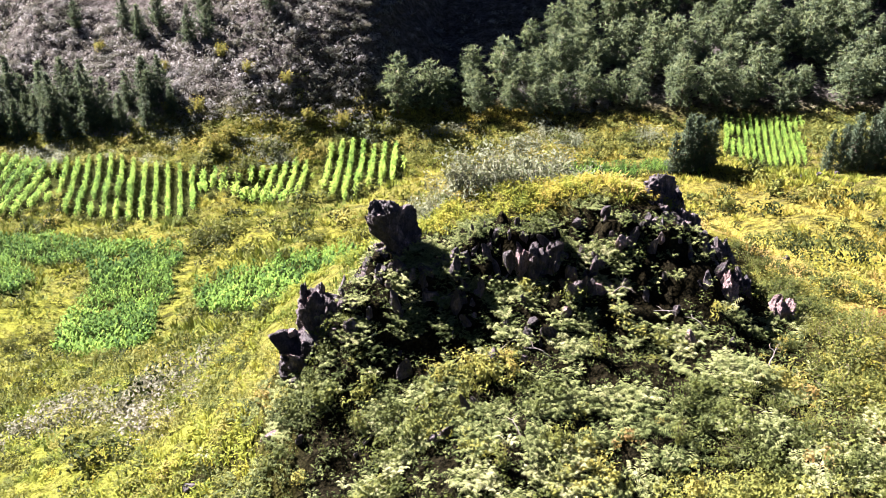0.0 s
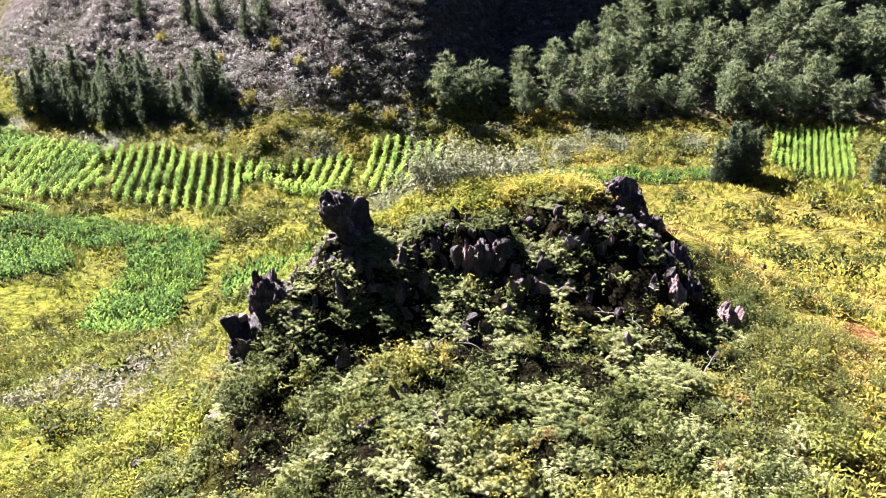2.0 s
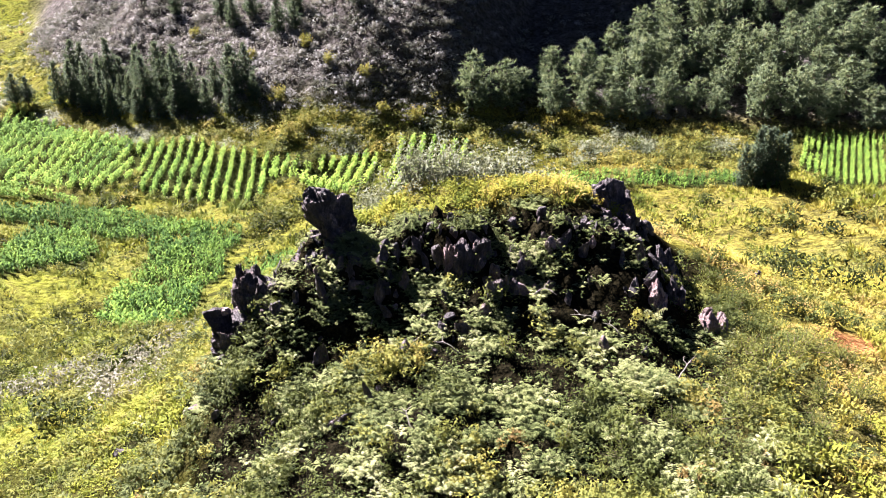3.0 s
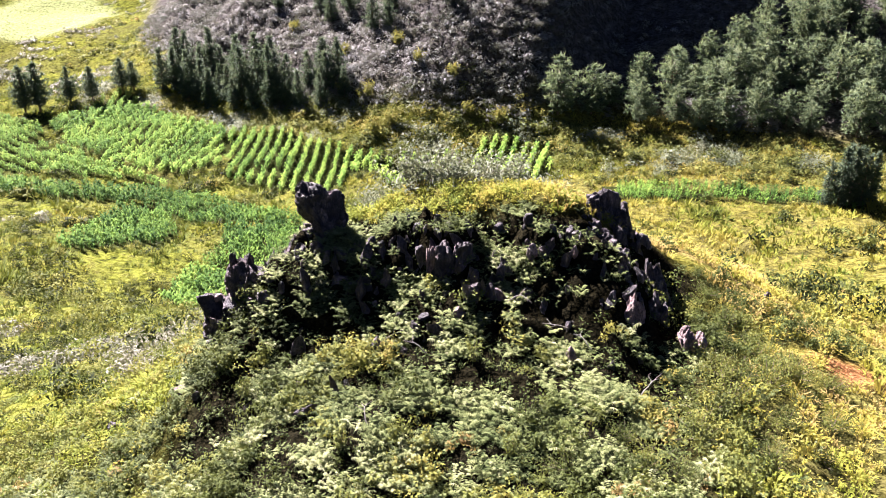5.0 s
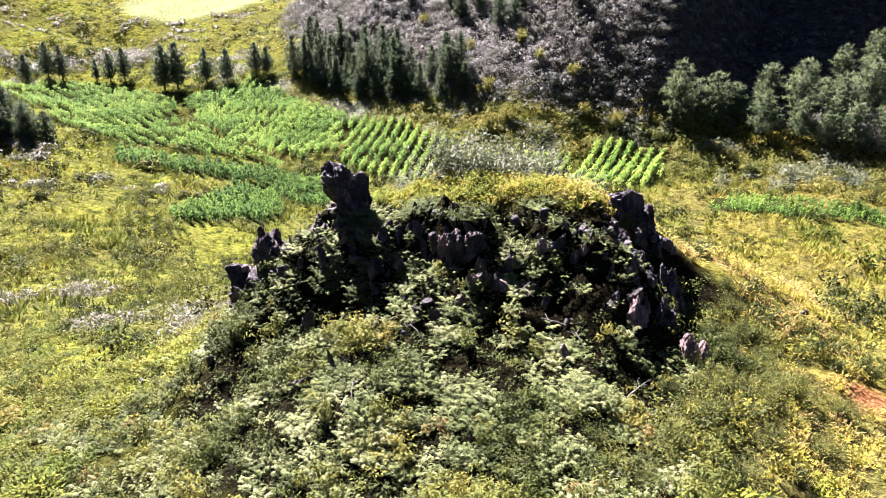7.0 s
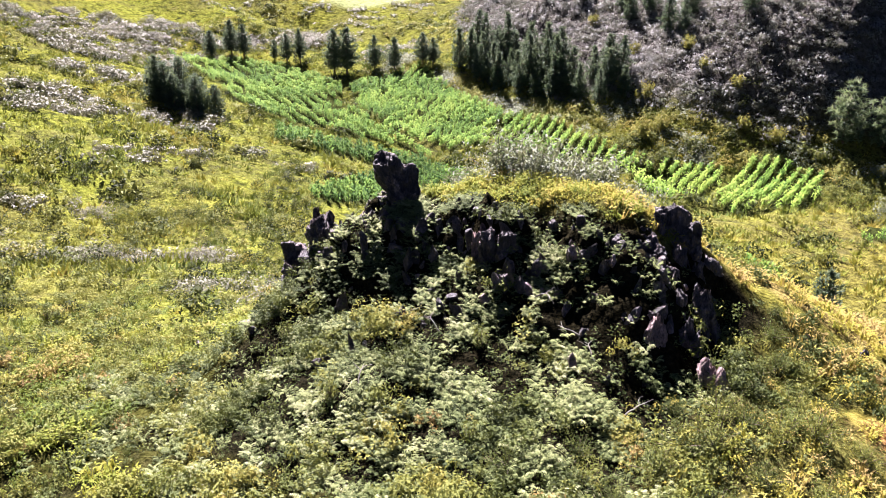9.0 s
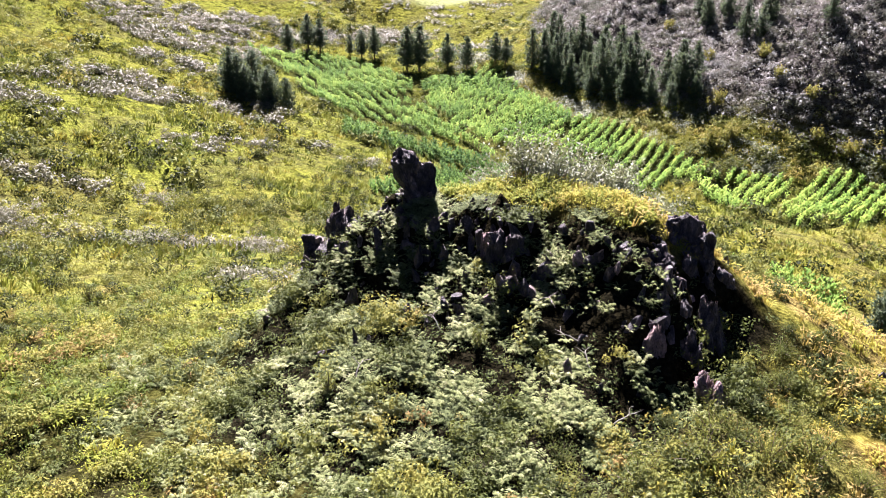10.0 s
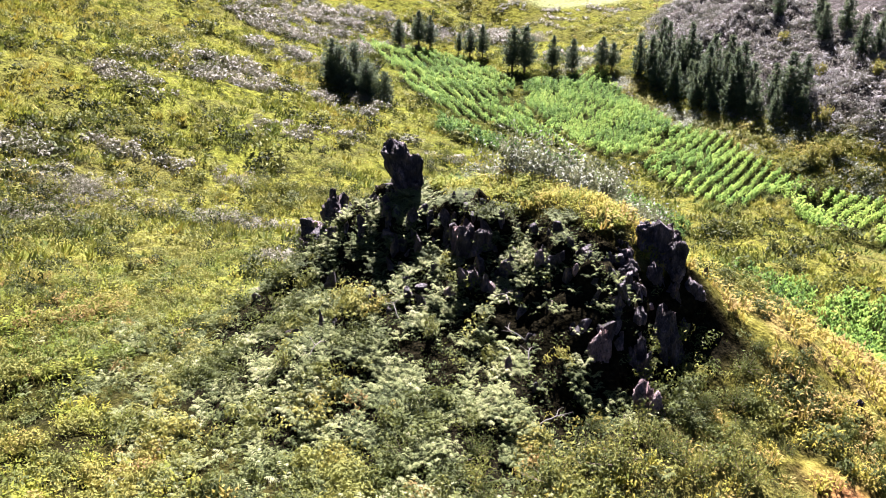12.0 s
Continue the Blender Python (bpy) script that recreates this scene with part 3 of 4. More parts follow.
def build_grass():
    near = [tussock_pattern(k, 20, 0.08) for k in range(8)]

    def open_ground(x, y):
        return (shaded_litter_at(x, y) < 0.25) * (0.12 + 0.88 * step((0.5 * patchy(x / 1.5, y / 1.5, 33) + 0.5 * patchy(x / 0.6, y / 0.6, 63) - 0.42) / 0.12)) * (1 - np.exp(-(((x - 16.2) / 1.1) ** 2 + ((y - 30.2) / 0.8) ** 2)))
    x, y = strewn(11500, -24, 26, 12, 50, open_ground)
    s = rng.uniform(0.3, 0.55, len(x)) * (0.7 + 0.7 * patchy(x / 2.5, y / 2.5, 34))
    dry = np.clip(0.2 + 0.5 * step((x + 6) / 16) + 0.7 * (patchy(x / 2.8, y / 2.8, 31) - 0.5) + rng.normal(0, 0.13, len(x)), 0, 1)
    joined("grass", near, x, y, s * 1.1, s * 0.95, dry, GRASS, "yellow-green grass tussocks on the hillside", "grass")
    # the grassy crown of the knoll
    x, y = strewn(2100, -1.5, 8.0, 27.8, 34.5, lambda x, y: (y > crown_line(x)) * (x < 7.7) * step((knoll(x, y) - 0.2) / 0.3) * (0.25 + 0.75 * step((patchy(x / 0.7, y / 0.7, 64) - 0.36) / 0.1)))
    s = rng.uniform(0.2, 0.42, len(x))
    joined("grass", near, x, y, s * 1.1, s * 0.85, np.clip(0.1 + 0.8 * patchy(x / 0.9, y / 0.9, 65) + rng.normal(0, 0.15, len(x)), 0, 1), GRASS, "yellow grass on the crown of the knoll", "grass")
    wide = [tussock_pattern(k + 20, 15, 0.085, False) for k in range(6)]
    x, y = strewn(48000, -120, 60, 10, 130, lambda x, y: (1 - step((24 - np.abs(x - 1)) / 4) * step((49 - y) / 4)) * (0.12 + 0.88 * step((0.5 * patchy(x / 4.5, y / 4.5, 36) + 0.5 * patchy(x / 1.5, y / 1.5, 66) - 0.42) / 0.12)) * (y < hill_foot(x) + 2))
    keep = ~in_fields(x, y)
    x, y = x[keep], y[keep]
    s = rng.uniform(0.4, 0.95, len(x)) * (0.6 + 0.8 * patchy(x / 6, y / 6, 37))
    dry = np.clip(0.28 + 0.24 * step((x + 14) / 22) + 0.8 * (patchy(x / 7, y / 7, 32) - 0.5) + rng.normal(0, 0.12, len(x)), 0, 0.75)
    joined("grass", wide, x, y, s * 1.2, s * 0.8, dry, GRASS, "yellow-green grass tussocks on the valley slopes", "grass")


build_grass()


def nearer(x, y):
    return (x > -50) & (y < 72)


# drifts of pale scrub on the near slopes: middle and half widths
DRIFTS = [(-80.5, 64.5, 7, 9), (-81, 57, 4, 4), (-47.5, 34.5, 6, 3.5), (-50, 29.5, 5, 3), (-59.2, 59.4, 3, 3.5), (-55.8, 63.3, 2.5, 2.5), (-71.7, 77.2, 4, 4), (-108.4, 90.3, 10, 8), (-118, 102, 10, 8), (-109, 103, 8, 8),
          (-49.4, 46.1, 4, 2.5), (-35, 39, 4, 1.8), (-59.3, 32.7, 5, 3), (-43, 28.6, 4, 2), (-56, 41.5, 3.5, 2), (-54, 75, 5, 2.2), (-16, 35.3, 5, 2.2), (-11, 32, 3, 1.4), (-112, 118, 9, 6), (-100, 130, 9, 5),
          (-41, 40, 5, 2), (-32.5, 43.5, 4, 1.6), (-18, 39, 4.5, 2.2), (-73, 50, 5, 3), (-13, 33.8, 2.5, 1.2), (-92, 82, 5, 5)]


def silver_at(x, y):
    d = np.zeros(len(x))
    for cx, cy, rx, ry in DRIFTS:
        d = np.maximum(d, np.exp(-((x - cx) / rx) ** 2 - ((y - cy - 0.25 * (x - cx)) / ry) ** 2))
    return step((d + 0.5 * (patchy(x / 4, y / 4, 44) - 0.5) - 0.25) / 0.2)


def build_scrub():
    far = [shrub_pattern(k + 40, 64, 0.135, 1.0) for k in range(8)]
    mid = [shrub_pattern(k + 60, 150, 0.075, 0.9) for k in range(6)]
    # scrub over the steep hill beyond the valley
    x, y = strewn(9500, -90, 20, 108, 158, lambda x, y: step((y - hill_foot(x)) / 4) * (y < 138 + 0.5 * np.maximum(-40 - x, 0)) * (1 - 0.85 * step((x + 9) / 4) * step((14 - x) / 4)) * (0.45 + 0.55 * patchy(x / 3, y / 3, 41)))
    s = rng.uniform(0.6, 1.3, len(x))
    joined("scrub", far, x, y, s, s, np.clip(0.2 + 0.6 * patchy(x / 5, y / 5, 42) + rng.normal(0, 0.15, len(x)), 0, 1), SCRUB, "grey-brown scrub on the steep far hill", "scrub")
    # green bushes along the foot of the hill and over the slopes
    x, y = strewn(4200, -75, 50, 100, 124, lambda x, y: np.exp(-((y - np.interp(x, [-80, -60, -40, -20, -5, 20, 50], [123, 118.5, 113, 109, 109, 108, 106])) / 4.2) ** 2))
    keep = ~in_fields(x, y)
    x, y = x[keep], y[keep]
    s = rng.uniform(0.6, 1.6, len(x))
    round_bush = [shrub_pattern(k + 80, 84, 0.1, 1.0) for k in range(6)]
    brown = patchy(x / 4, y / 4, 48) > 0.62
    tone = np.clip(0.3 + 0.5 * patchy(x / 3, y / 3, 67) + rng.normal(0, 0.13, len(x)), 0, 0.85)
    joined("shrub", round_bush, x[~brown], y[~brown], s[~brown], s[~brown] * 0.9, tone[~brown], SHRUB, "olive green bushes along the foot of the hill", "shrub")
    joined("shrub", round_bush, x[brown], y[brown], s[brown], s[brown] * 0.9, tone[brown] * 0.8, OLIVE, "greyish green bushes along the foot of the hill", "shrub")
    x, y = strewn(9500, -118, 50, 20, 140, lambda x, y: (0.06 + 0.12 * step((-12 - x) / 10) * step((80 - y) / 15) + 0.9 * step((patchy(x / 6, y / 6, 43) - 0.4) / 0.12) * step((patchy(x / 2.2, y / 2.2, 46) - 0.42) / 0.12)) * (1 - shaded_litter_at(x, y)) * (y < 112 + 0.5 * np.maximum(-60 - x, 0)))
    keep = ~in_fields(x, y) & ((x < -9) | (y > 34))
    x, y = x[keep], y[keep]
    s = rng.uniform(0.6, 1.3, len(x)) * (0.65 + 0.9 * patchy(x / 4, y / 4, 47))
    tone = np.clip(np.where(rng.uniform(0, 1, len(x)) < 0.42, 0.08, 0.28 + 0.4 * patchy(x / 5, y / 5, 49)) + rng.normal(0, 0.08, len(x)), 0, 0.85)
    for pats, m in ((mid, nearer(x, y)), (far, ~nearer(x, y))):
        joined("shrub", pats, x[m], y[m], s[m], s[m] * 1.05, tone[m], SHRUB, "scattered bushes on the grassy slopes", "shrub")
    # thicker clumps on the slope beside the spur
    x, y = strewn(2300, -62, -14, 18, 56, lambda x, y: step((patchy(x / 1.9, y / 1.9, 55) - 0.52) / 0.08) * (1 - 0.6 * silver_at(x, y)))
    s = rng.uniform(0.4, 0.95, len(x))
    joined("shrub", mid, x, y, s, s * 1.1, np.clip(np.where(rng.uniform(0, 1, len(x)) < 0.4, 0.05, 0.2 + 0.5 * patchy(x / 3, y / 3, 56)) + rng.normal(0, 0.12, len(x)), 0, 1), SHRUB, "clumps of dark and olive bushes on the slope", "shrub")
    x, y = strewn(42000, -125, -6, 20, 150, lambda x, y: silver_at(x, y) * (0.08 + 0.6 * step((patchy(x / 2.6, y / 2.6, 45) - 0.44) / 0.1)))
    keep = ~in_fields(x, y)
    x, y = x[keep], y[keep]
    keep = ((x + 110) / 12) ** 2 + ((y - 161) / 14) ** 2 > 1
    x, y = x[keep], y[keep]
    s = rng.uniform(0.7, 1.35, len(x))
    tone = np.clip(0.15 + 0.6 * patchy(x / 3, y / 3, 53) + rng.normal(0, 0.2, len(x)), 0, 1)
    for pats, m in ((mid, nearer(x, y)), (far, ~nearer(x, y))):
        joined("silver_scrub", pats, x[m], y[m], s[m], s[m] * 0.9, tone[m], PALE_SHRUB, "pale silvery scrub in patches on the slope", "scrub")


build_scrub()


def build_far_scrub():
    """Pale and olive bushes on the slopes round the distant meadow."""
    pats = [shrub_pattern(k + 90, 36, 0.18, 0.9) for k in range(6)]
    x, y = strewn(4200, -170, -58, 108, 190, lambda x, y: (0.15 + 0.85 * step((patchy(x / 5, y / 5, 51) - 0.45) / 0.15)) * (y > 118 + 0.55 * np.maximum(-70 - x, -30) * 0.4) * (y < hill_foot(x) + 4))
    keep = (((x + 110) / 12.5) ** 2 + ((y - 161) / 14.5) ** 2 > 1) & ~in_fields(x, y)
    x, y = x[keep], y[keep]
    s = rng.uniform(0.5, 1.2, len(x))
    pale = patchy(x / 9, y / 9, 52) > 0.48
    tone = np.clip(rng.normal(0.5, 0.2, len(x)), 0, 1)
    joined("silver_scrub", pats, x[pale], y[pale], s[pale], s[pale] * 0.7, tone[pale], PALE_SHRUB, "pale silvery scrub round the distant meadow", "scrub")
    joined("shrub", pats, x[~pale], y[~pale], s[~pale], s[~pale] * 0.8, tone[~pale], SHRUB, "olive bushes round the distant meadow", "shrub")


build_far_scrub()


# ---- trees ----
def part(name, me, parent, label=""):
    ob = new(name, me)
    ob.parent = parent
    return tagged(ob, label)


def trunk_mesh(r, tall, thick):
    v, f, rings, sides = [], [], 7, 7
    bend = r.normal(0, 0.03 * tall, 2)
    for k in range(rings):
        t = k / (rings - 1)
        for s in range(sides):
            a = s / sides * math.tau
            w = thick * (1 - 0.9 * t) * (1.3 if k == 0 else 1)
            v.append((w * math.cos(a) + bend[0] * t * t, w * math.sin(a) + bend[1] * t * t, t * tall * 0.95 - 0.3 * (k == 0)))
    for k in range(rings - 1):
        for s in range(sides):
            a, b = k * sides + s, k * sides + (s + 1) % sides
            f.append((a, b, b + sides, a + sides))
    # limbs: thin four-sided spikes rising from the trunk
    for k in range(14):
        z = tall * r.uniform(0.25, 0.85)
        a, n = r.uniform(0, math.tau), len(v)
        d = np.array((math.cos(a), math.sin(a), 0.25))
        reach = 0.24 * tall * (1.05 - z / tall)
        for q in ((0, 0, 0.05), (-d[1] * 0.05, d[0] * 0.05, 0), (0, 0, -0.05), (d[1] * 0.05, -d[0] * 0.05, 0)):
            v.append((q[0], q[1], z + q[2]))
        tip = d * reach + np.array((0, 0, z))
        for q in ((0, 0, 0.01), (-d[1] * 0.01, d[0] * 0.01, 0), (0, 0, -0.01), (d[1] * 0.01, -d[0] * 0.01, 0)):
            v.append(tuple(tip + np.array(q)))
        for s in range(4):
            f.append((n + s, n + (s + 1) % 4, n + 4 + (s + 1) % 4, n + 4 + s))
    return mesh_of("trunk", v, f, BARK, None, True)


def crown_mesh(r, tall, wide, low, material, blunt, whorls=15, tuft=0.34):
    v, tone = [], []
    for k in range(whorls):
        t = k / (whorls - 1)
        z = tall * (low + (1 - low) * t)
        reach = wide * ((1 - t) ** blunt * min(1.0, 0.55 + 2.2 * t) + 0.06) * r.uniform(0.85, 1.1)
        n = 7 if t < 0.7 else 5
        for b in range(n):
            a = b / n * math.tau + r.uniform(-0.4, 0.4) + k
            length = reach * r.uniform(0.65, 1.15)
            rise = r.uniform(0.05, 0.45) * length
            steps = max(2, int(length / tuft * 1.5))
            shade = r.uniform(0.25, 0.75)
            for j in range(steps):
                u = (j + 0.8) / steps
                c = np.array((math.cos(a) * length * u, math.sin(a) * length * u, z + rise * u * u)) + r.normal(0, 0.10, 3)
                for q in range(7):
                    d = r.normal(0, 1, 3) + np.array((math.cos(a), math.sin(a), 0.6)) * 0.8
                    d = d / np.linalg.norm(d) * tuft * r.uniform(0.9, 1.6)
                    s = np.cross(d, r.normal(0, 1, 3))
                    s = s / (np.linalg.norm(s) + 1e-6) * tuft * 0.17
                    v += [c - d * 0.3 + s, c - d * 0.3 - s, c + d]
                    tone += [shade] * 3
    return mesh_of("crown", np.array(v), np.arange(len(v)).reshape(-1, 3), material, {"tone": tone})


def tree(name, seed, tall, wide, low, material, blunt, label, whorls=15, tuft=0.34):
    r = np.random.default_rng(seed)
    ob = tagged(new(name), label, "tree")
    part("trunk", trunk_mesh(r, tall, 0.018 * tall + 0.03), ob)
    part("crown", crown_mesh(r, tall, wide, low, material, blunt, whorls, tuft), ob)
    return ob


def plant(models, places, group):
    """Puts trees at places (x, y, size); the first of each model is the model itself."""
    used = set()
    for k, (x, y, s) in enumerate(places):
        m = models[k % len(models)]
        z = float(height(np.array([x]), np.array([y]))[0]) - 0.1
        at = pose(x, y, z, 0, 0, (k * 77) % 360)
        if k % len(models) in used:
            ob = copy_thing(m, at)
        else:
            ob, m.matrix_basis = m, at
            used.add(k % len(models))
        ob.scale = (s, s, s * (0.92 + 0.16 * ((k * 37) % 10) / 10))
        tagged(ob, group=group)


def spread_places(count, x0, x1, y0, y1, apart, ok, lo=0.7, hi=1.25):
    out = []
    for _ in range(count * 40):
        x, y = rng.uniform(x0, x1), rng.uniform(y0, y1)
        if ok(x, y) and all((x - a) ** 2 + (y - b) ** 2 > apart * apart for a, b, _ in out):
            out.append((x, y, rng.uniform(lo, hi)))
            if len(out) == count:
                break
    return out


def build_trees():
    firs = [tree("conifer", 100 + k, 5.6, 1.6, 0.05, NEEDLE_DARK, 0.8, "dark green conifer on the far slope") for k in range(4)]
    strays = [(-41, 133, 0.9), (-38.5, 134, 1.0), (-33, 128, 0.9), (-30.5, 127, 0.8), (-31.5, 131, 1.0), (-22, 127, 0.7), (-44, 137, 0.9), (-52, 140, 0.8)]
    plant(firs, strays + spread_places(36, -64, -33, 113, 132, 1.9, lambda x, y: y > 121.5 + (x + 62) * -0.22 and y < 130 + (x + 62) * -0.35), "conifers on the far slope")
    pines = [tree("pine", 200 + k, 5.4, 2.3, 0.1, NEEDLE_GREY, 0.36, "grey-green pine in the wood on the hill", 11, 0.36) for k in range(5)]
    plant(pines, spread_places(105, -8, 60, 111, 140, 2.9, lambda x, y: y > np.interp(x, [-8, 0, 20, 60], [113.5, 115, 113.5, 109]) and x > -9 + (y - 113) * 1.2), "pines in the wood")
    rows = [tree("conifer", 300 + k, 5.5, 1.65, 0.2, NEEDLE_DARK, 0.7, "lone dark conifer at the edge of the maize") for k in range(3)]
    plant(rows, [(-103.6, 110.8, 0.9), (-101.5, 113.3, 1.0), (-99.4, 114, 1.0), (-91.6, 115.8, 0.9), (-89.7, 116.8, 0.9), (-79.4, 113.3, 1.25), (-77.6, 114.1, 1.35), (-74.8, 117.3, 0.9), (-72, 118.6, 0.9), (-69.3, 122.1, 0.9), (-68, 123, 0.8), (-95, 116.5, 0.6)], "conifers along the field")
    clump = [tree("cypress", 400 + k, 5.4, 1.9, 0.02, NEEDLE_DARK, 0.45, "bushy dark conifer in a tight clump", 17) for k in range(3)]
    plant(clump, [(-75.8, 79.6, 0.9), (-73.6, 81.2, 0.85), (-77.8, 80.0, 1.0), (-75.0, 82.6, 1.0), (-79.6, 80.4, 1.05), (-78.0, 82.6, 1.1), (-81.2, 81.5, 0.9), (-73.0, 83.6, 0.75)], "clump of conifers on the slope")
    right = [tree("cypress", 500 + k, 5.8, 1.05, 0.02, NEEDLE_DARK, 0.6, "dark bushy conifer standing in the grass", 17) for k in range(3)]
    plant(right, [(24.2, 96.6, 0.85), (25.2, 96, 1.0), (26.2, 96.3, 1.05), (27.3, 96.2, 0.95), (28.2, 97, 0.85), (25.8, 97.6, 1.05), (27, 98, 1.0), (38.6, 92.2, 0.7), (39.6, 91.6, 0.85), (40.8, 91.8, 0.95), (42, 91.2, 1.05), (43.2, 91.8, 1.1), (44.4, 91, 1.15), (41.6, 93.4, 1.0), (43.8, 93, 1.15), (45.8, 92, 1.2), (46.8, 91, 1.15)], "conifers by the far field")
    lone = [tree("cypress", 520, 4.4, 1.3, 0.02, NEEDLE_DARK, 0.5, "dark conifer beside a strip of maize", 15)]
    plant(lone, [(5.0, 71.0, 1.0)], "conifers in the valley")


build_trees()


# ---- rocks of the knoll ----
def rock_mesh(seed, sx, sy, sz, lean=(0, 0), fine=4, material=None, top=1.0, cuts=22, flute=0.2, bed=0.05):
    """A weathered limestone block: broken along flat faces, fluted down its sides, notched along its beds, pitted."""
    r = np.random.default_rng(seed * 13 + 5)
    bm = bmesh.new()
    bmesh.ops.create_icosphere(bm, subdivisions=fine, radius=1.0)
    p = np.array([v.co for v in bm.verts])
    p = np.sign(p) * np.abs(p) ** 0.72
    for k in range(cuts):
        n = r.normal(0, 1, 3) * (1, 1, 0.55)
        n = n / np.linalg.norm(n)
        over = p @ n - r.uniform(0.42, 0.82)
        p = p - np.maximum(over, 0)[:, None] * n
    off = Vector((seed * 7.31, seed * 3.17, seed * 1.93))
    shape = np.array((sx, sy, sz))
    for k, vert in enumerate(bm.verts):
        q = Vector(p[k] * shape / 0.5)
        rib = noise.ridged_multi_fractal(Vector((q.x * 1.3, q.y * 1.3, q.z * 0.3)) + off, 0.9, 2.2, 3, 1.0, 2.0) - 1.15
        pit = noise.ridged_multi_fractal(Vector((q.x * 3.4, q.y * 3.4, q.z * 2.2)) + off, 0.9, 2.2, 3, 1.0, 2.0) - 1.15
        lump = noise.noise(q * 0.8 + off)
        beds = abs(noise.noise(Vector((q.x * 0.25, q.y * 0.25, q.z * 2.2)) + off))
        g = 1 + 0.14 * lump + flute * rib + 0.075 * pit - bed * max(0.0, 0.22 - beds) * 8
        w = (1 + (top - 1) * max(0.0, p[k][2])) * g
        vert.co = Vector((p[k][0] * sx * w + lean[0] * p[k][2], p[k][1] * sy * w + lean[1] * p[k][2], p[k][2] * sz * (1 + 0.12 * lump + 0.10 * rib + 0.05 * pit)))
    me = bpy.data.meshes.new("rock")
    bm.to_mesh(me)
    bm.free()
    me.materials.append(material or ROCK)
    return me


def pillar_mesh(seed, rows, material=None, rings=64, sides=72, flute=0.13, bed=0.5, pit=0.06):
    """A standing rock from its outline: height, middle and half widths, from the foot up."""
    z, cx, cy, rx, ry = np.array(rows, float).T
    zz = np.linspace(z[0], z[-1], rings)
    off = Vector((seed * 5.7, seed * 2.9, seed * 4.1))
    r, faces = np.random.default_rng(seed), []
    facets = [(r.uniform(0, math.tau), r.uniform(0.8, 0.97), r.uniform(-0.25, 0.25)) for _ in range(6)]
    grid = np.zeros((rings, sides, 3))
    for k in range(rings):
        mx, my, wx, wy = (np.interp(zz[k], z, c) for c in (cx, cy, rx, ry))
        t = (zz[k] - z[0]) / (z[-1] - z[0])
        cap = min(1.0, 0.45 + 9.0 * (1 - t))
        for s in range(sides):
            a = s / sides * math.tau
            d = 1.0
            for fa, fd, ft in facets:
                c = math.cos(a - fa)
                if c > 0.2:
                    d = min(d, (fd + ft * (t - 0.5)) / c)
            q = Vector((math.cos(a) * wx, math.sin(a) * wy, zz[k])) * 2.0
            rib = noise.ridged_multi_fractal(Vector((q.x * 1.3, q.y * 1.3, q.z * 0.4)) + off, 0.9, 2.2, 3, 1.0, 2.0) - 1.15
            fine = noise.ridged_multi_fractal(Vector((q.x * 3.6, q.y * 3.6, q.z * 2.6)) + off, 0.9, 2.2, 3, 1.0, 2.0) - 1.15
            beds = abs(noise.noise(Vector((q.x * 0.3, q.y * 0.3, q.z * 1.5)) + off))
            block = noise.cell(Vector((q.x * 0.9, q.y * 0.9, q.z * 0.7 + 0.4 * noise.noise(q * 0.5))) + off)
            g = cap * d * (1 + 0.22 * (block - 0.5) + 0.26 * noise.noise(q * 0.8 + off) + flute * rib + pit * fine - bed * max(0.0, 0.16 - beds))
            grid[k, s] = (mx + math.cos(a) * wx * g, my + math.sin(a) * wy * g, zz[k] + 0.3 * t * (block - 0.5) + 0.2 * noise.noise(q * 1.1 - off) + 0.09 * fine)
    v = np.vstack([grid.reshape(-1, 3), grid[-1].mean(0) + (0, 0, 0.03), grid[0].mean(0)])
    n = rings * sides
    for k in range(rings - 1):
        for s in range(sides):
            a, b = k * sides + s, k * sides + (s + 1) % sides
            faces += [(a, b, b + sides), (a, b + sides, a + sides)]
    for s in range(sides):
        faces += [(n - sides + s, n - sides + (s + 1) % sides, n), ((s + 1) % sides, s, n + 1)]
    return mesh_of("rock", v, faces, material or ROCK)


def add_rock(me, label, at=None):
    ob = tagged(new("rock", me), label, "rock", "rocks of the knoll")
    if at is not None:
        ob.matrix_world = at
    return ob


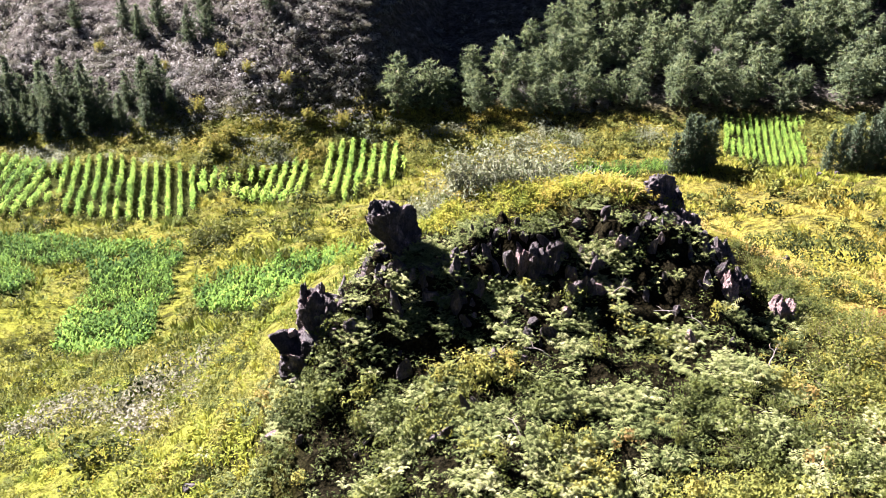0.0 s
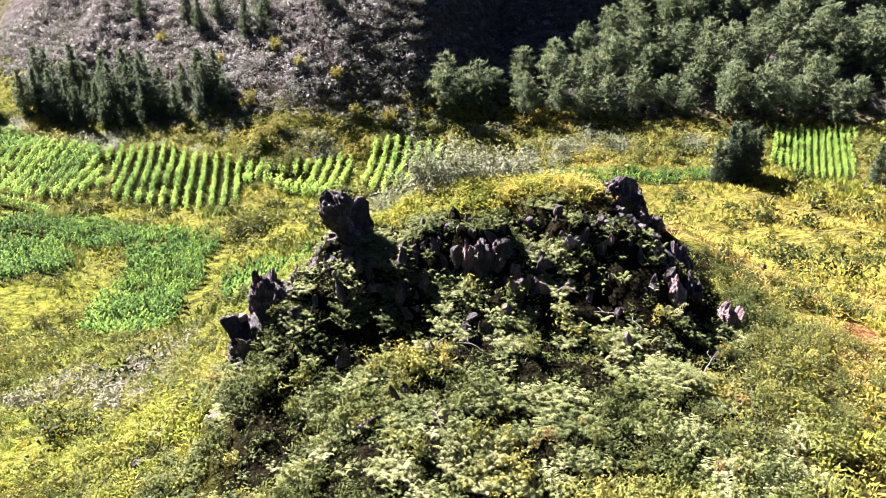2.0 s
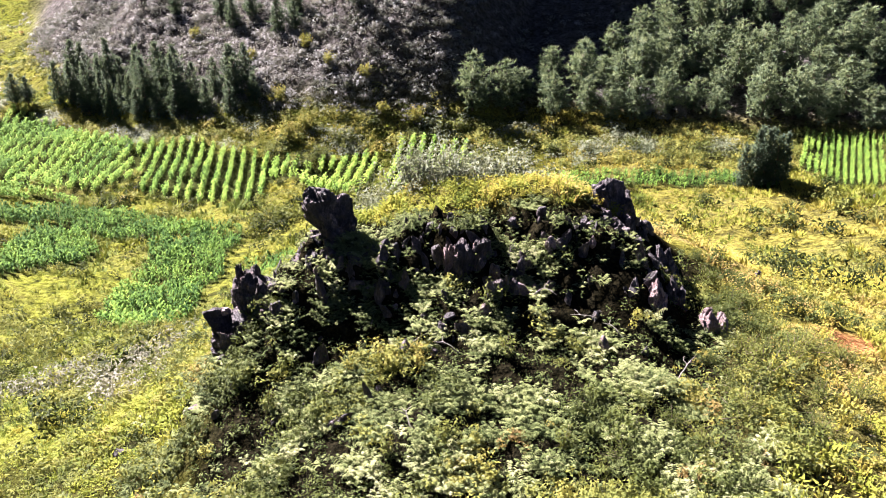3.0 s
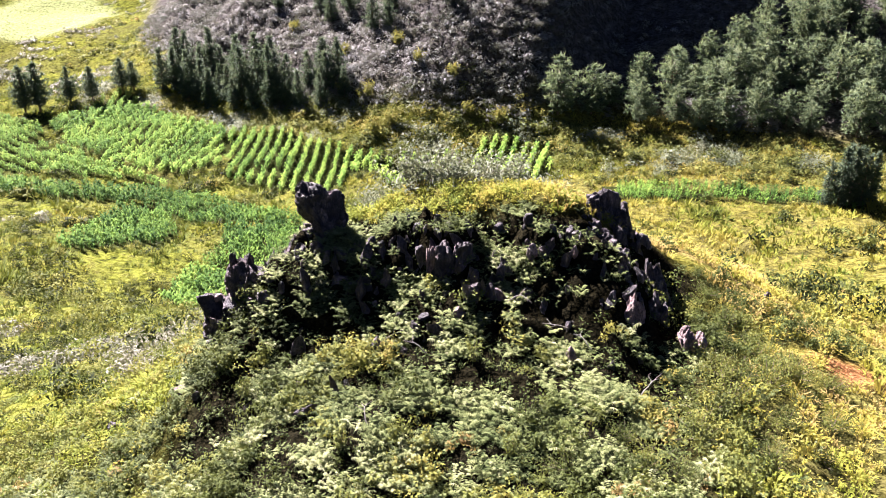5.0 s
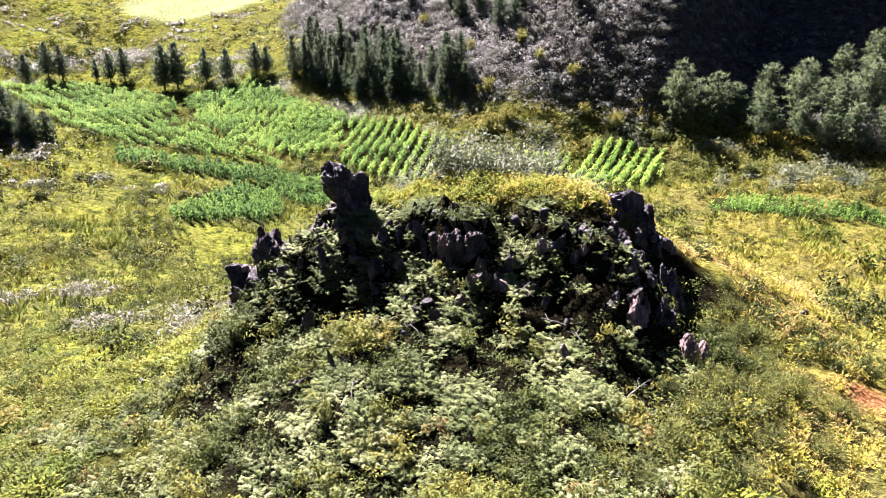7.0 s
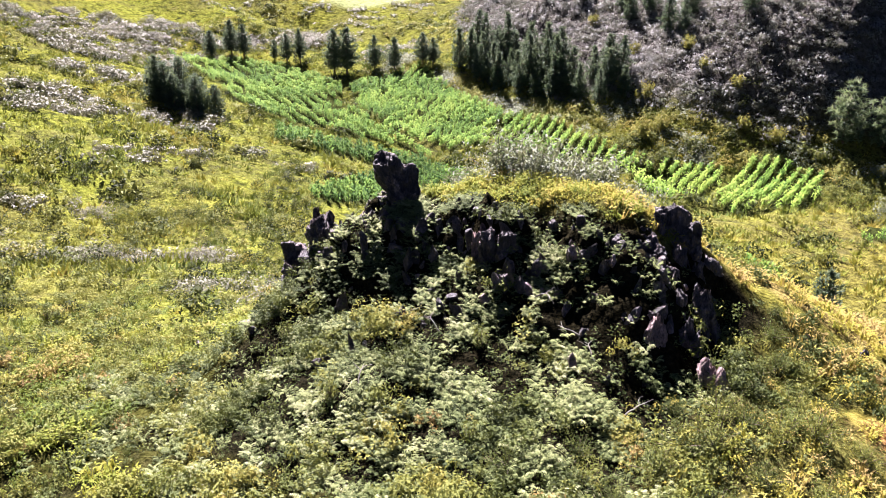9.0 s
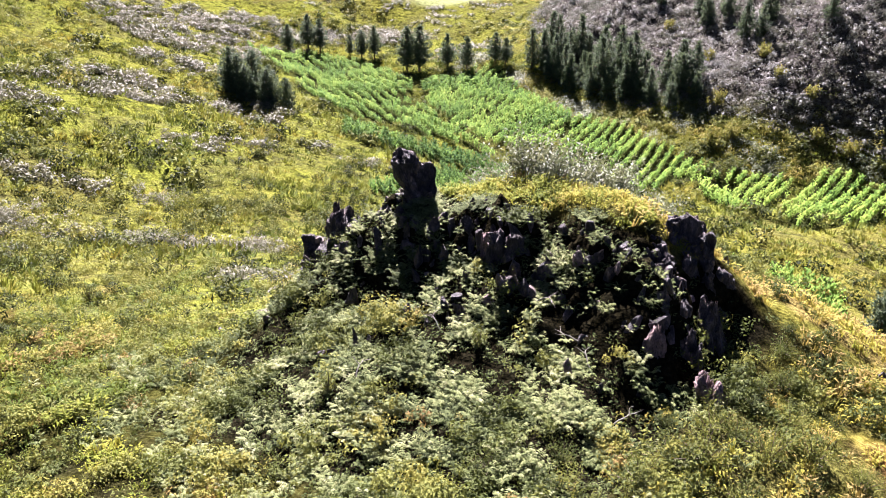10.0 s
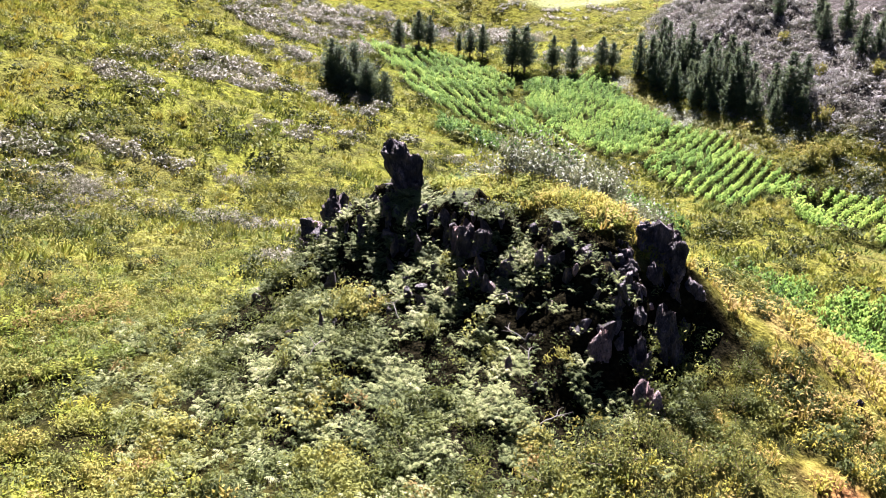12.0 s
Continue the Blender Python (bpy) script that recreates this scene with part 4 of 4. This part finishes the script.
def build_standing_rocks():
    """The rocks with an outline of their own: height, middle x and y, half widths."""
    add_rock(pillar_mesh(1, [(31.8, -1.3, 28.5, 0.72, 0.5), (32.2, -1.32, 28.52, 0.7, 0.46), (32.45, -1.38, 28.55, 0.72, 0.44), (32.75, -1.5, 28.6, 0.8, 0.45), (33.05, -1.62, 28.6, 0.88, 0.48), (33.3, -1.75, 28.62, 0.9, 0.5), (33.5, -1.9, 28.62, 0.76, 0.46), (33.68, -2.0, 28.62, 0.58, 0.36), (33.84, -2.05, 28.62, 0.36, 0.22)], None, 84, 96, 0.10, 0.4, 0.08),
             "dark knob of rock like a head on the knoll's edge")
    add_rock(pillar_mesh(2, [(30.2, -1.75, 28.1, 1.3, 0.95), (31.0, -1.75, 28.15, 1.2, 0.85), (31.6, -1.68, 28.2, 1.1, 0.75), (31.95, -1.55, 28.3, 1.0, 0.62), (32.4, -1.45, 28.45, 0.75, 0.48)], None, 64, 88, 0.12, 0.7),
             "dark pedestal of fluted rock under the knob")
    add_rock(pillar_mesh(3, [(30.3, -0.75, 27.3, 0.42, 0.4), (31.0, -0.75, 27.3, 0.4, 0.36), (31.75, -0.72, 27.4, 0.28, 0.25)]), "dark fluted limestone block")
    add_rock(pillar_mesh(4, [(28.8, -3.75, 27.2, 0.95, 0.8), (30.3, -3.75, 27.3, 0.88, 0.66), (30.9, -3.8, 27.4, 0.8, 0.5), (31.3, -3.95, 27.5, 0.62, 0.36)], None, 60, 72, 0.22, 0.3), "jagged dark rock at the knoll's edge")
    add_rock(pillar_mesh(41, [(29.6, -4.42, 27.5, 0.22, 0.3), (30.8, -4.45, 27.5, 0.16, 0.24), (31.4, -4.5, 27.55, 0.08, 0.12)], None, 40, 40, 0.2), "thin upright blade of dark rock")
    add_rock(pillar_mesh(5, [(28.0, -4.45, 26.8, 0.8, 0.75), (29.2, -4.6, 26.85, 0.8, 0.72), (29.75, -4.7, 26.95, 0.88, 0.7), (30.0, -4.75, 27.0, 0.76, 0.6)], None, 44, 72, 0.12, 0.7), "overhanging dark rock with a flat top")
    add_rock(rock_mesh(51, 0.42, 0.34, 0.13, (0, 0), 4, PINK_ROCK, 0.8), "flat pink slab on top of a dark rock", pose(-4.82, 26.95, 30.0, 4, -8, 20))
    add_rock(pillar_mesh(42, [(28.6, -2.9, 26.5, 0.7, 0.6), (29.9, -2.95, 26.6, 0.6, 0.5), (30.6, -3.0, 26.7, 0.4, 0.34)], None, 40, 56, 0.2, 0.6), "dark rock stepped below the jagged one")
    for k, (x, y, z, wx, wy, label) in enumerate([(2.55, 27.7, 32.7, 0.3, 0.36, "fluted rib of pinkish grey rock"), (3.0, 27.6, 32.95, 0.44, 0.42, "tall fluted column of grey rock"), (3.5, 27.8, 32.85, 0.34, 0.36, "fluted rib of pinkish grey rock")]):
        add_rock(pillar_mesh(6 + k, [(z - 1.9, x, y - 0.1, wx * 1.2, wy * 1.2), (z - 0.8, x, y - 0.05, wx * 1.05, wy), (z, x, y, wx * 0.75, wy * 0.7)], PINK_ROCK if k == 0 else ROCK, 48, 48, 0.2, 0.25), label)
    # the stack at the top
    add_rock(pillar_mesh(10, [(31.8, 7.65, 31.2, 0.75, 0.7), (32.5, 7.6, 31.25, 0.68, 0.6), (33.0, 7.5, 31.3, 0.6, 0.52), (33.35, 7.4, 31.35, 0.5, 0.4)], None, 64, 64, 0.1, 1.3), "layered stack of dark rock at the knoll's top")
    add_rock(pillar_mesh(11, [(31.2, 8.25, 31.5, 0.55, 0.75), (32.2, 8.2, 31.55, 0.46, 0.6), (32.7, 8.15, 31.6, 0.38, 0.5), (33.0, 8.1, 31.65, 0.26, 0.34)], None, 56, 56, 0.2, 0.5), "upright blade of dark rock beside the stack")
    add_rock(pillar_mesh(12, [(31.0, 8.3, 30.5, 0.5, 0.55), (32.1, 8.2, 30.6, 0.42, 0.45), (32.65, 8.1, 30.7, 0.3, 0.3)], None, 48, 56, 0.16, 0.9), "dark bedded rock below the stack")
    for k, (x, y, z, w) in enumerate([(7.1, 30.2, 33.05, 0.36), (7.75, 29.9, 32.75, 0.34), (8.35, 29.5, 32.4, 0.36), (8.7, 30.8, 31.95, 0.36), (8.75, 31.8, 31.75, 0.36), (7.6, 32.2, 33.0, 0.42), (8.9, 28.9, 31.95, 0.34), (9.3, 30.7, 31.15, 0.36)]):
        add_rock(pillar_mesh(20 + k, [(z - 1.5, x + 0.15, y - 0.1, w * 1.35, w * 1.3), (z - 0.6, x + 0.05, y, w * 1.1, w * 1.1), (z, x, y, w * 0.75, w * 0.7)], None, 34, 40, 0.2, 0.8), "dark broken rock in the wall under the stack")
    # the steep side
    add_rock(pillar_mesh(13, [(30.3, 9.05, 27.05, 0.55, 0.5), (31.2, 9.05, 27.1, 0.5, 0.45), (31.75, 9.1, 27.15, 0.38, 0.36), (32.0, 9.1, 27.2, 0.25, 0.25)], PINK_ROCK, 56, 64, 0.2, 0.5), "pale pinkish fluted rock on the steep side")
    add_rock(pillar_mesh(14, [(30.2, 9.7, 28.1, 0.45, 0.6), (31.1, 9.6, 28.2, 0.38, 0.5), (31.7, 9.5, 28.3, 0.22, 0.3)], None, 48, 56, 0.2, 0.5), "grey fluted rock on the steep side")
    add_rock(pillar_mesh(15, [(30.2, 9.9, 29.5, 0.4, 0.6), (31.2, 9.55, 29.6, 0.34, 0.5), (31.9, 9.3, 29.8, 0.2, 0.3)], None, 48, 56, 0.22, 0.4), "dark fluted rock on the steep side")
    add_rock(pillar_mesh(16, [(29.7, 10.9, 27.0, 0.58, 0.46), (30.5, 10.9, 27.05, 0.55, 0.44), (30.95, 10.85, 27.1, 0.44, 0.36), (31.2, 10.8, 27.1, 0.26, 0.22)], PINK_ROCK, 48, 64, 0.16, 0.8), "pink boulder at the foot of the knoll")
    add_rock(pillar_mesh(17, [(30.3, 7.35, 26.1, 0.55, 0.35), (31.0, 7.3, 26.15, 0.36, 0.28), (31.5, 7.22, 26.2, 0.1, 0.1)], None, 40, 48, 0.12, 0.3), "pointed dark rock among ferns")


def build_rocks():
    # place, half sizes, lean, widening of the top, seed, pink or dark, what it is
    big = [
        ((5.65, 28.1, 32.6), (0.3, 0.26, 0.42), (0.0, 0.0), 0.7, 30, 1, "small pale upright rock among ferns"),
        ((7.0, 28.27, 32.8), (0.26, 0.24, 0.3), (0.0, 0.0), 0.8, 31, 1, "small pale rock among ferns"),
        ((8.42, 28.7, 32.4), (0.36, 0.32, 0.4), (0.0, 0.0), 0.7, 32, 0, "dark rock high on the steep side"),
        ((4.78, 26.92, 31.8), (0.5, 0.3, 0.26), (0.0, 0.0), 0.8, 33, 1, "low ridge of pinkish rock among ferns"),
        ((3.73, 26.07, 31.3), (0.3, 0.26, 0.3), (0.0, 0.0), 0.7, 34, 1, "small pinkish rock among ferns"),
        ((8.6, 24.95, 30.75), (0.32, 0.3, 0.42), (0.1, 0.0), 0.7, 14, 0, "small dark rock among ferns"),
        ((7.45, 25.1, 31.0), (0.24, 0.22, 0.5), (-0.16, 0.1), 0.6, 15, 1, "leaning pink slab among ferns"),
        ((9.4, 25.9, 30.6), (0.3, 0.3, 0.4), (0.0, 0.0), 0.7, 35, 0, "dark rock at the foot of the steep side"),
        ((-5.3, 24.5, 27.75), (0.42, 0.24, 0.22), (0.0, 0.0), 0.8, 16, 1, "small pink rock in the grass"),
        ((-8.1, 24.4, 26.35), (0.4, 0.26, 0.26), (0.1, 0.0), 0.7, 17, 0, "low dark rock in the grass"),
        ((-0.05, 22.7, 29.25), (0.5, 0.36, 0.42), (0.3, 0.0), 0.6, 18, 0, "dark slab among ferns"),
        ((1.5, 24.8, 30.5), (0.36, 0.3, 0.42), (0.1, 0.0), 0.7, 19, 0, "dark rock among ferns"),
        ((3.2, 25.4, 30.95), (0.32, 0.3, 0.45), (0.0, 0.0), 0.8, 20, 0, "dark rock among ferns"),
        ((1.2, 27.0, 31.9), (0.3, 0.28, 0.5), (0.0, 0.0), 0.7, 36, 0, "upright dark rock under the knoll's edge"),
        ((0.4, 26.6, 31.3), (0.32, 0.3, 0.55), (0.05, 0.0), 0.6, 37, 0, "upright dark rock under the knoll's edge"),
        ((4.4, 29.15, 33.2), (0.3, 0.24, 0.24), (0.0, 0.0), 0.8, 38, 0, "dark rock at the edge of the grassy crown"),
        ((5.3, 29.2, 33.25), (0.26, 0.22, 0.3), (0.0, 0.0), 0.8, 39, 0, "dark rock at the edge of the grassy crown"),
        ((2.4, 28.75, 33.0), (0.22, 0.2, 0.22), (0.0, 0.0), 0.8, 40, 0, "dark rock at the edge of the grassy crown"),
        ((12.0, 33.0, 29.2), (0.36, 0.3, 0.36), (0.0, 0.0), 0.8, 21, 0, "dark rock on the grassy edge"),
        ((8.1, 33.6, 30.9), (0.3, 0.3, 0.5), (0.0, 0.0), 0.8, 22, 0, "dark rock behind the knoll"),
        ((9.4, 32.5, 30.5), (0.24, 0.5, 0.35), (0.0, 0.0), 0.8, 23, 0, "thin dark rock on the steep side"),
        ((-2.9, 26.4, 30.7), (0.4, 0.36, 0.4), (0.0, 0.0), 0.8, 25, 0, "dark rock among ferns"),
        ((35.5, 90.2, 6.0), (0.8, 0.5, 0.5), (0.0, 0.0), 0.8, 26, 0, "dark boulder in the yellow grass"),
        ((37.3, 90.6, 6.2), (0.6, 0.5, 0.45), (0.0, 0.0), 0.8, 27, 0, "dark boulder in the yellow grass"),
        ((39.0, 90.8, 6.3), (0.5, 0.4, 0.4), (0.0, 0.0), 0.8, 28, 0, "dark boulder in the yellow grass"),
        ((13.6, 34.6, 28.35), (0.28, 0.25, 0.25), (0.0, 0.0), 0.8, 29, 0, "dark rock on the grassy edge"),
    ]
    for (x, y, z), (sx, sy, sz), lean, top, seed, pink, label in big:
        z = min(z, float(height(np.array([x]), np.array([y]))[0]) + 0.55 * sz)
        add_rock(rock_mesh(seed, sx, sy, sz, lean, 4, PINK_ROCK if pink else ROCK, top), label, pose(x, y, z))
    kinds = [rock_mesh(60 + k, 0.3 + 0.02 * (k % 3), 0.26, 0.34 + 0.05 * (k % 4), (rng.normal(0, 0.08), rng.normal(0, 0.08)), 4 if k % 3 == 0 else 3, None, 0.65) for k in range(10)]
    pinks = [rock_mesh(80 + k, 0.30, 0.26, 0.3, (0, 0), 4 if k % 2 else 3, PINK_ROCK, 0.65) for k in range(5)]
    x, y = strewn(6000, -5.0, 11.0, 22.5, 33.0, lambda x, y: np.clip(knoll(x, y) * 1.6 - 0.4, 0, 1) * (y < crown_line(x) - 0.4) * (0.25 + 0.85 * step((y - 25.5 - 0.1 * x) / 1.5) + 0.6 * step((x - 8) / 1.0)))
    fall = np.hypot(height(x + 0.15, y) - height(x - 0.15, y), height(x, y + 0.15) - height(x, y - 0.15)) / 0.3
    pick = np.nonzero(fall > 0.5)[0][:230]
    x, y = x[pick], y[pick]
    z = height(x, y)
    for k in range(len(x)):
        pink = k % 7 == 0
        s = rng.uniform(0.4, 0.9) if pink else rng.uniform(0.55, 1.5)
        s *= 1 - 0.5 * float(step((y[k] - crown_line(x[k]) + 1.7) / 0.6)) * float(step((6.5 - x[k]) / 0.6))
        at = pose(x[k], y[k], z[k] - 0.14 * s, rng.uniform(-14, 14), rng.uniform(-14, 14), rng.uniform(0, 360)) @ Matrix.Diagonal((s, s, s * rng.uniform(0.75, 1.5), 1))
        add_rock(pinks[k % 5] if pink else kinds[k % 10], "pinkish limestone among ferns" if pink else "dark weathered limestone block among ferns", at)


build_standing_rocks()
build_rocks()


# ---- single bushes ----
def bush(name, seed, radius, tall, material, tone, label, leaves=420, size=0.07):
    """Twigs that fan out from one root, and leaves of their own along them."""
    r = np.random.default_rng(seed)
    ob = tagged(new(name), label, "bush")
    tv, tf, lv, lt = [], [], [], []
    twigs = 16
    for k in range(twigs):
        a, e = k * 2.4 + r.uniform(-0.3, 0.3), r.uniform(0.35, 1.35)
        d = np.array((math.cos(a) * math.cos(e) * radius, math.sin(a) * math.cos(e) * radius, math.sin(e) * tall)) * r.uniform(0.75, 1.1)
        side = np.array((-math.sin(a), math.cos(a), 0)) * 0.018
        n = len(tv)
        tv += [-side, side, (0, 0, 0.03), d - side * 0.2, d + side * 0.2, d + np.array((0, 0, 0.008))]
        tf += [(n, n + 1, n + 4, n + 3), (n + 1, n + 2, n + 5, n + 4), (n + 2, n, n + 3, n + 5)]
        shade = np.clip(tone + r.normal(0, 0.12), 0, 1)
        for j in range(leaves // twigs):
            u = r.uniform(0.3, 1.05)
            c = d * u + r.normal(0, 0.13 * radius, 3)
            w = r.normal(0, 1, 3)
            w = w / np.linalg.norm(w) * size * r.uniform(0.7, 1.5)
            q = np.cross(w, r.normal(0, 1, 3))
            q = q / (np.linalg.norm(q) + 1e-6) * size * 0.45
            lv += [c - w, c + q, c + w, c - w, c + w, c - q]
            lt += [shade] * 6
    part("twig_frame", mesh_of("twig_frame", np.array(tv), tf, BARK), ob)
    part("leaves", mesh_of("leaves", np.array(lv), np.arange(len(lv)).reshape(-1, 3), material, {"tone": lt}), ob)
    return ob


def build_bushes():
    grey = [bush("bush", 700 + k, 1.0, 1.0, OLIVE, 0.5, "fine-leaved grey-green bush behind the grassy crown", 2000, 0.042) for k in range(3)]
    plant(grey, [(-0.4, 31.4, 1.3), (0.7, 32.0, 1.6), (1.9, 32.3, 1.7), (3.0, 32.5, 1.7), (4.0, 32.9, 1.6), (1.4, 33.4, 2.0), (2.8, 33.8, 2.1), (-0.6, 32.6, 1.6), (4.6, 34.0, 1.8), (5.2, 33.2, 1.4)], "grey bushes behind the knoll")
    low = [bush("bush", 720 + k, 1.0, 0.95, SHRUB, 0.45, "dense yellow-green bush beside the knoll", 1300, 0.04) for k in range(3)]
    plant(low, [(12.0, 24.7, 1.15), (13.2, 26.3, 1.0), (11.2, 22.9, 1.0), (12.9, 28.6, 0.9), (13.9, 27.6, 1.0), (12.6, 30.8, 0.8), (14.9, 25.0, 0.8), (11.6, 25.9, 0.8), (15.2, 28.2, 0.8), (10.0, 21.4, 0.8), (12.4, 21.3, 0.7)], "bushes beside the knoll")
    olive = [bush("bush", 730 + k, 1.0, 0.8, SHRUB, 0.3, "olive bush on the flank of the knoll", 1300, 0.04) for k in range(3)]
    plant(olive, [(11.6, 28.9, 0.7), (11.9, 30.2, 0.7), (11.2, 31.6, 0.6), (12.7, 29.6, 0.6), (12.2, 31.6, 0.6), (11.3, 24.2, 0.8), (12.4, 23.4, 0.8), (13.5, 24.0, 0.8), (13.1, 22.2, 0.7), (14.4, 26.4, 0.7), (11.0, 21.0, 0.7), (13.6, 30.2, 0.5), (10.6, 25.4, 0.6), (9.3, 22.2, 0.7), (8.0, 20.8, 0.7), (14.4, 23.0, 0.6), (12.3, 26.2, 0.8), (11.6, 27.6, 0.5), (10.9, 32.8, 0.5), (13.0, 33.0, 0.5)], "bushes beside the knoll")
    dark = [bush("bush", 740 + k, 1.0, 1.0, SHRUB, 0.33, "dark green bush in the field margin", 560, 0.09) for k in range(3)]
    plant(dark, [(-22.9, 85.5, 1.6), (-21.4, 85.7, 1.2), (-25.2, 98.2, 0.9), (-24.3, 104.2, 2.2), (-22.3, 105.6, 1.8), (-15.4, 82.5, 0.9), (-20.0, 108.6, 1.9), (-32, 61.4, 1.0), (-29.1, 57.2, 1.1), (1.6, 100, 1.1), (13.6, 108.5, 1.8), (4.5, 106.6, 1.5), (-54.1, 63.5, 1.1), (-11.5, 79.5, 1.1), (-48.1, 43.9, 1.0), (-18.1, 58.0, 1.0), (21.5, 107.5, 1.6)], "dark bushes in the valley")
    gold = [bush("bush", 760 + k, 1.0, 1.7, SHRUB, 0.7, "bright yellow-green young tree on the hill", 560, 0.1) for k in range(2)]
    plant(gold, [(-26.9, 109.2, 1.8), (-25.2, 110.5, 1.4), (-12.0, 112.0, 1.5), (-47, 134, 1.3), (-36, 125, 1.1), (-28, 123, 1.3), (-24, 119, 1.2), (-19, 117, 1.2), (-30, 116, 1.4), (-34, 117.5, 1.2), (-16, 113, 1.3)], "young trees at the hill's foot")
    slim = [bush("sapling", 780 + k, 0.45, 1.3, SHRUB, 0.45, "slender green sapling in the grass", 260, 0.06) for k in range(2)]
    plant(slim, [(-2.5, 23.6, 0.8), (-21.3, 26.0, 1.1), (4.6, 24.6, 0.8), (1.6, 21.2, 0.8), (6.4, 21.4, 0.7)], "saplings")


build_bushes()


# ---- dead wood on the knoll ----
def dead_branch(seed, label):
    """A bleached crooked branch with two side twigs, tapering to its tips."""
    r = np.random.default_rng(seed)
    ob = tagged(new("dead_branch"), label, "branch", "dead branches")

    def limb(name, start, way, length, thick, steps=7):
        v, f, at, d = [], [], np.array(start, float), np.array(way, float)
        for k in range(steps):
            t = k / (steps - 1)
            side = np.cross(d, (0, 0, 1.0))
            side = side / (np.linalg.norm(side) + 1e-6)
            rise = np.cross(side, d) / (np.linalg.norm(d) + 1e-6)
            for q in range(5):
                a = q / 5 * math.tau
                v.append(at + (side * math.cos(a) + rise * math.sin(a)) * thick * (1 - 0.8 * t))
            at = at + d / np.linalg.norm(d) * length / (steps - 1)
            d = d + r.normal(0, 0.28, 3) - (0, 0, 0.12)
        for k in range(steps - 1):
            for q in range(5):
                a, b = k * 5 + q, k * 5 + (q + 1) % 5
                f.append((a, b, b + 5, a + 5))
        part(name, mesh_of(name, np.array(v), f, DEAD_WOOD, None, True), ob)
        return v
    spine = limb("stem", (0, 0, 0), (0.9, 0.2, 0.35), 0.95, 0.024)
    limb("twig", spine[15], (0.4, 0.7, 0.3), 0.4, 0.014, 5)
    limb("twig", spine[20], (0.5, -0.7, 0.2), 0.35, 0.012, 5)
    return ob


def dead_wood_material():
    m, n, l, p = nodes_of("dead_wood")
    l.new(ramp(n, l, noisy(n, l, 14.0, 5, (1, 1, 0.4)), [(0.3, (0.06, 0.05, 0.042)), (0.7, (0.17, 0.15, 0.13))]), p.inputs["Base Color"])
    p.inputs["Roughness"].default_value = 0.85
    return m


DEAD_WOOD = dead_wood_material()


def build_dead_wood():
    models = [dead_branch(900 + k, "bleached crooked dead branch among ferns") for k in range(3)]
    for k, (x, y, turn) in enumerate([(3.2, 24.5, 160), (1.6, 24.9, 30), (7.2, 26.0, 200), (8.0, 25.4, 140), (0.3, 25.7, 80), (5.2, 26.6, 10), (2.2, 21.8, 120), (9.6, 24.2, 50)]):
        z = float(height(np.array([x]), np.array([y]))[0]) + 0.12
        at = pose(x, y, z, 0, -12, turn)
        if k < 3:
            models[k].matrix_basis = at
        else:
            copy_thing(models[k % 3], at)


build_dead_wood()
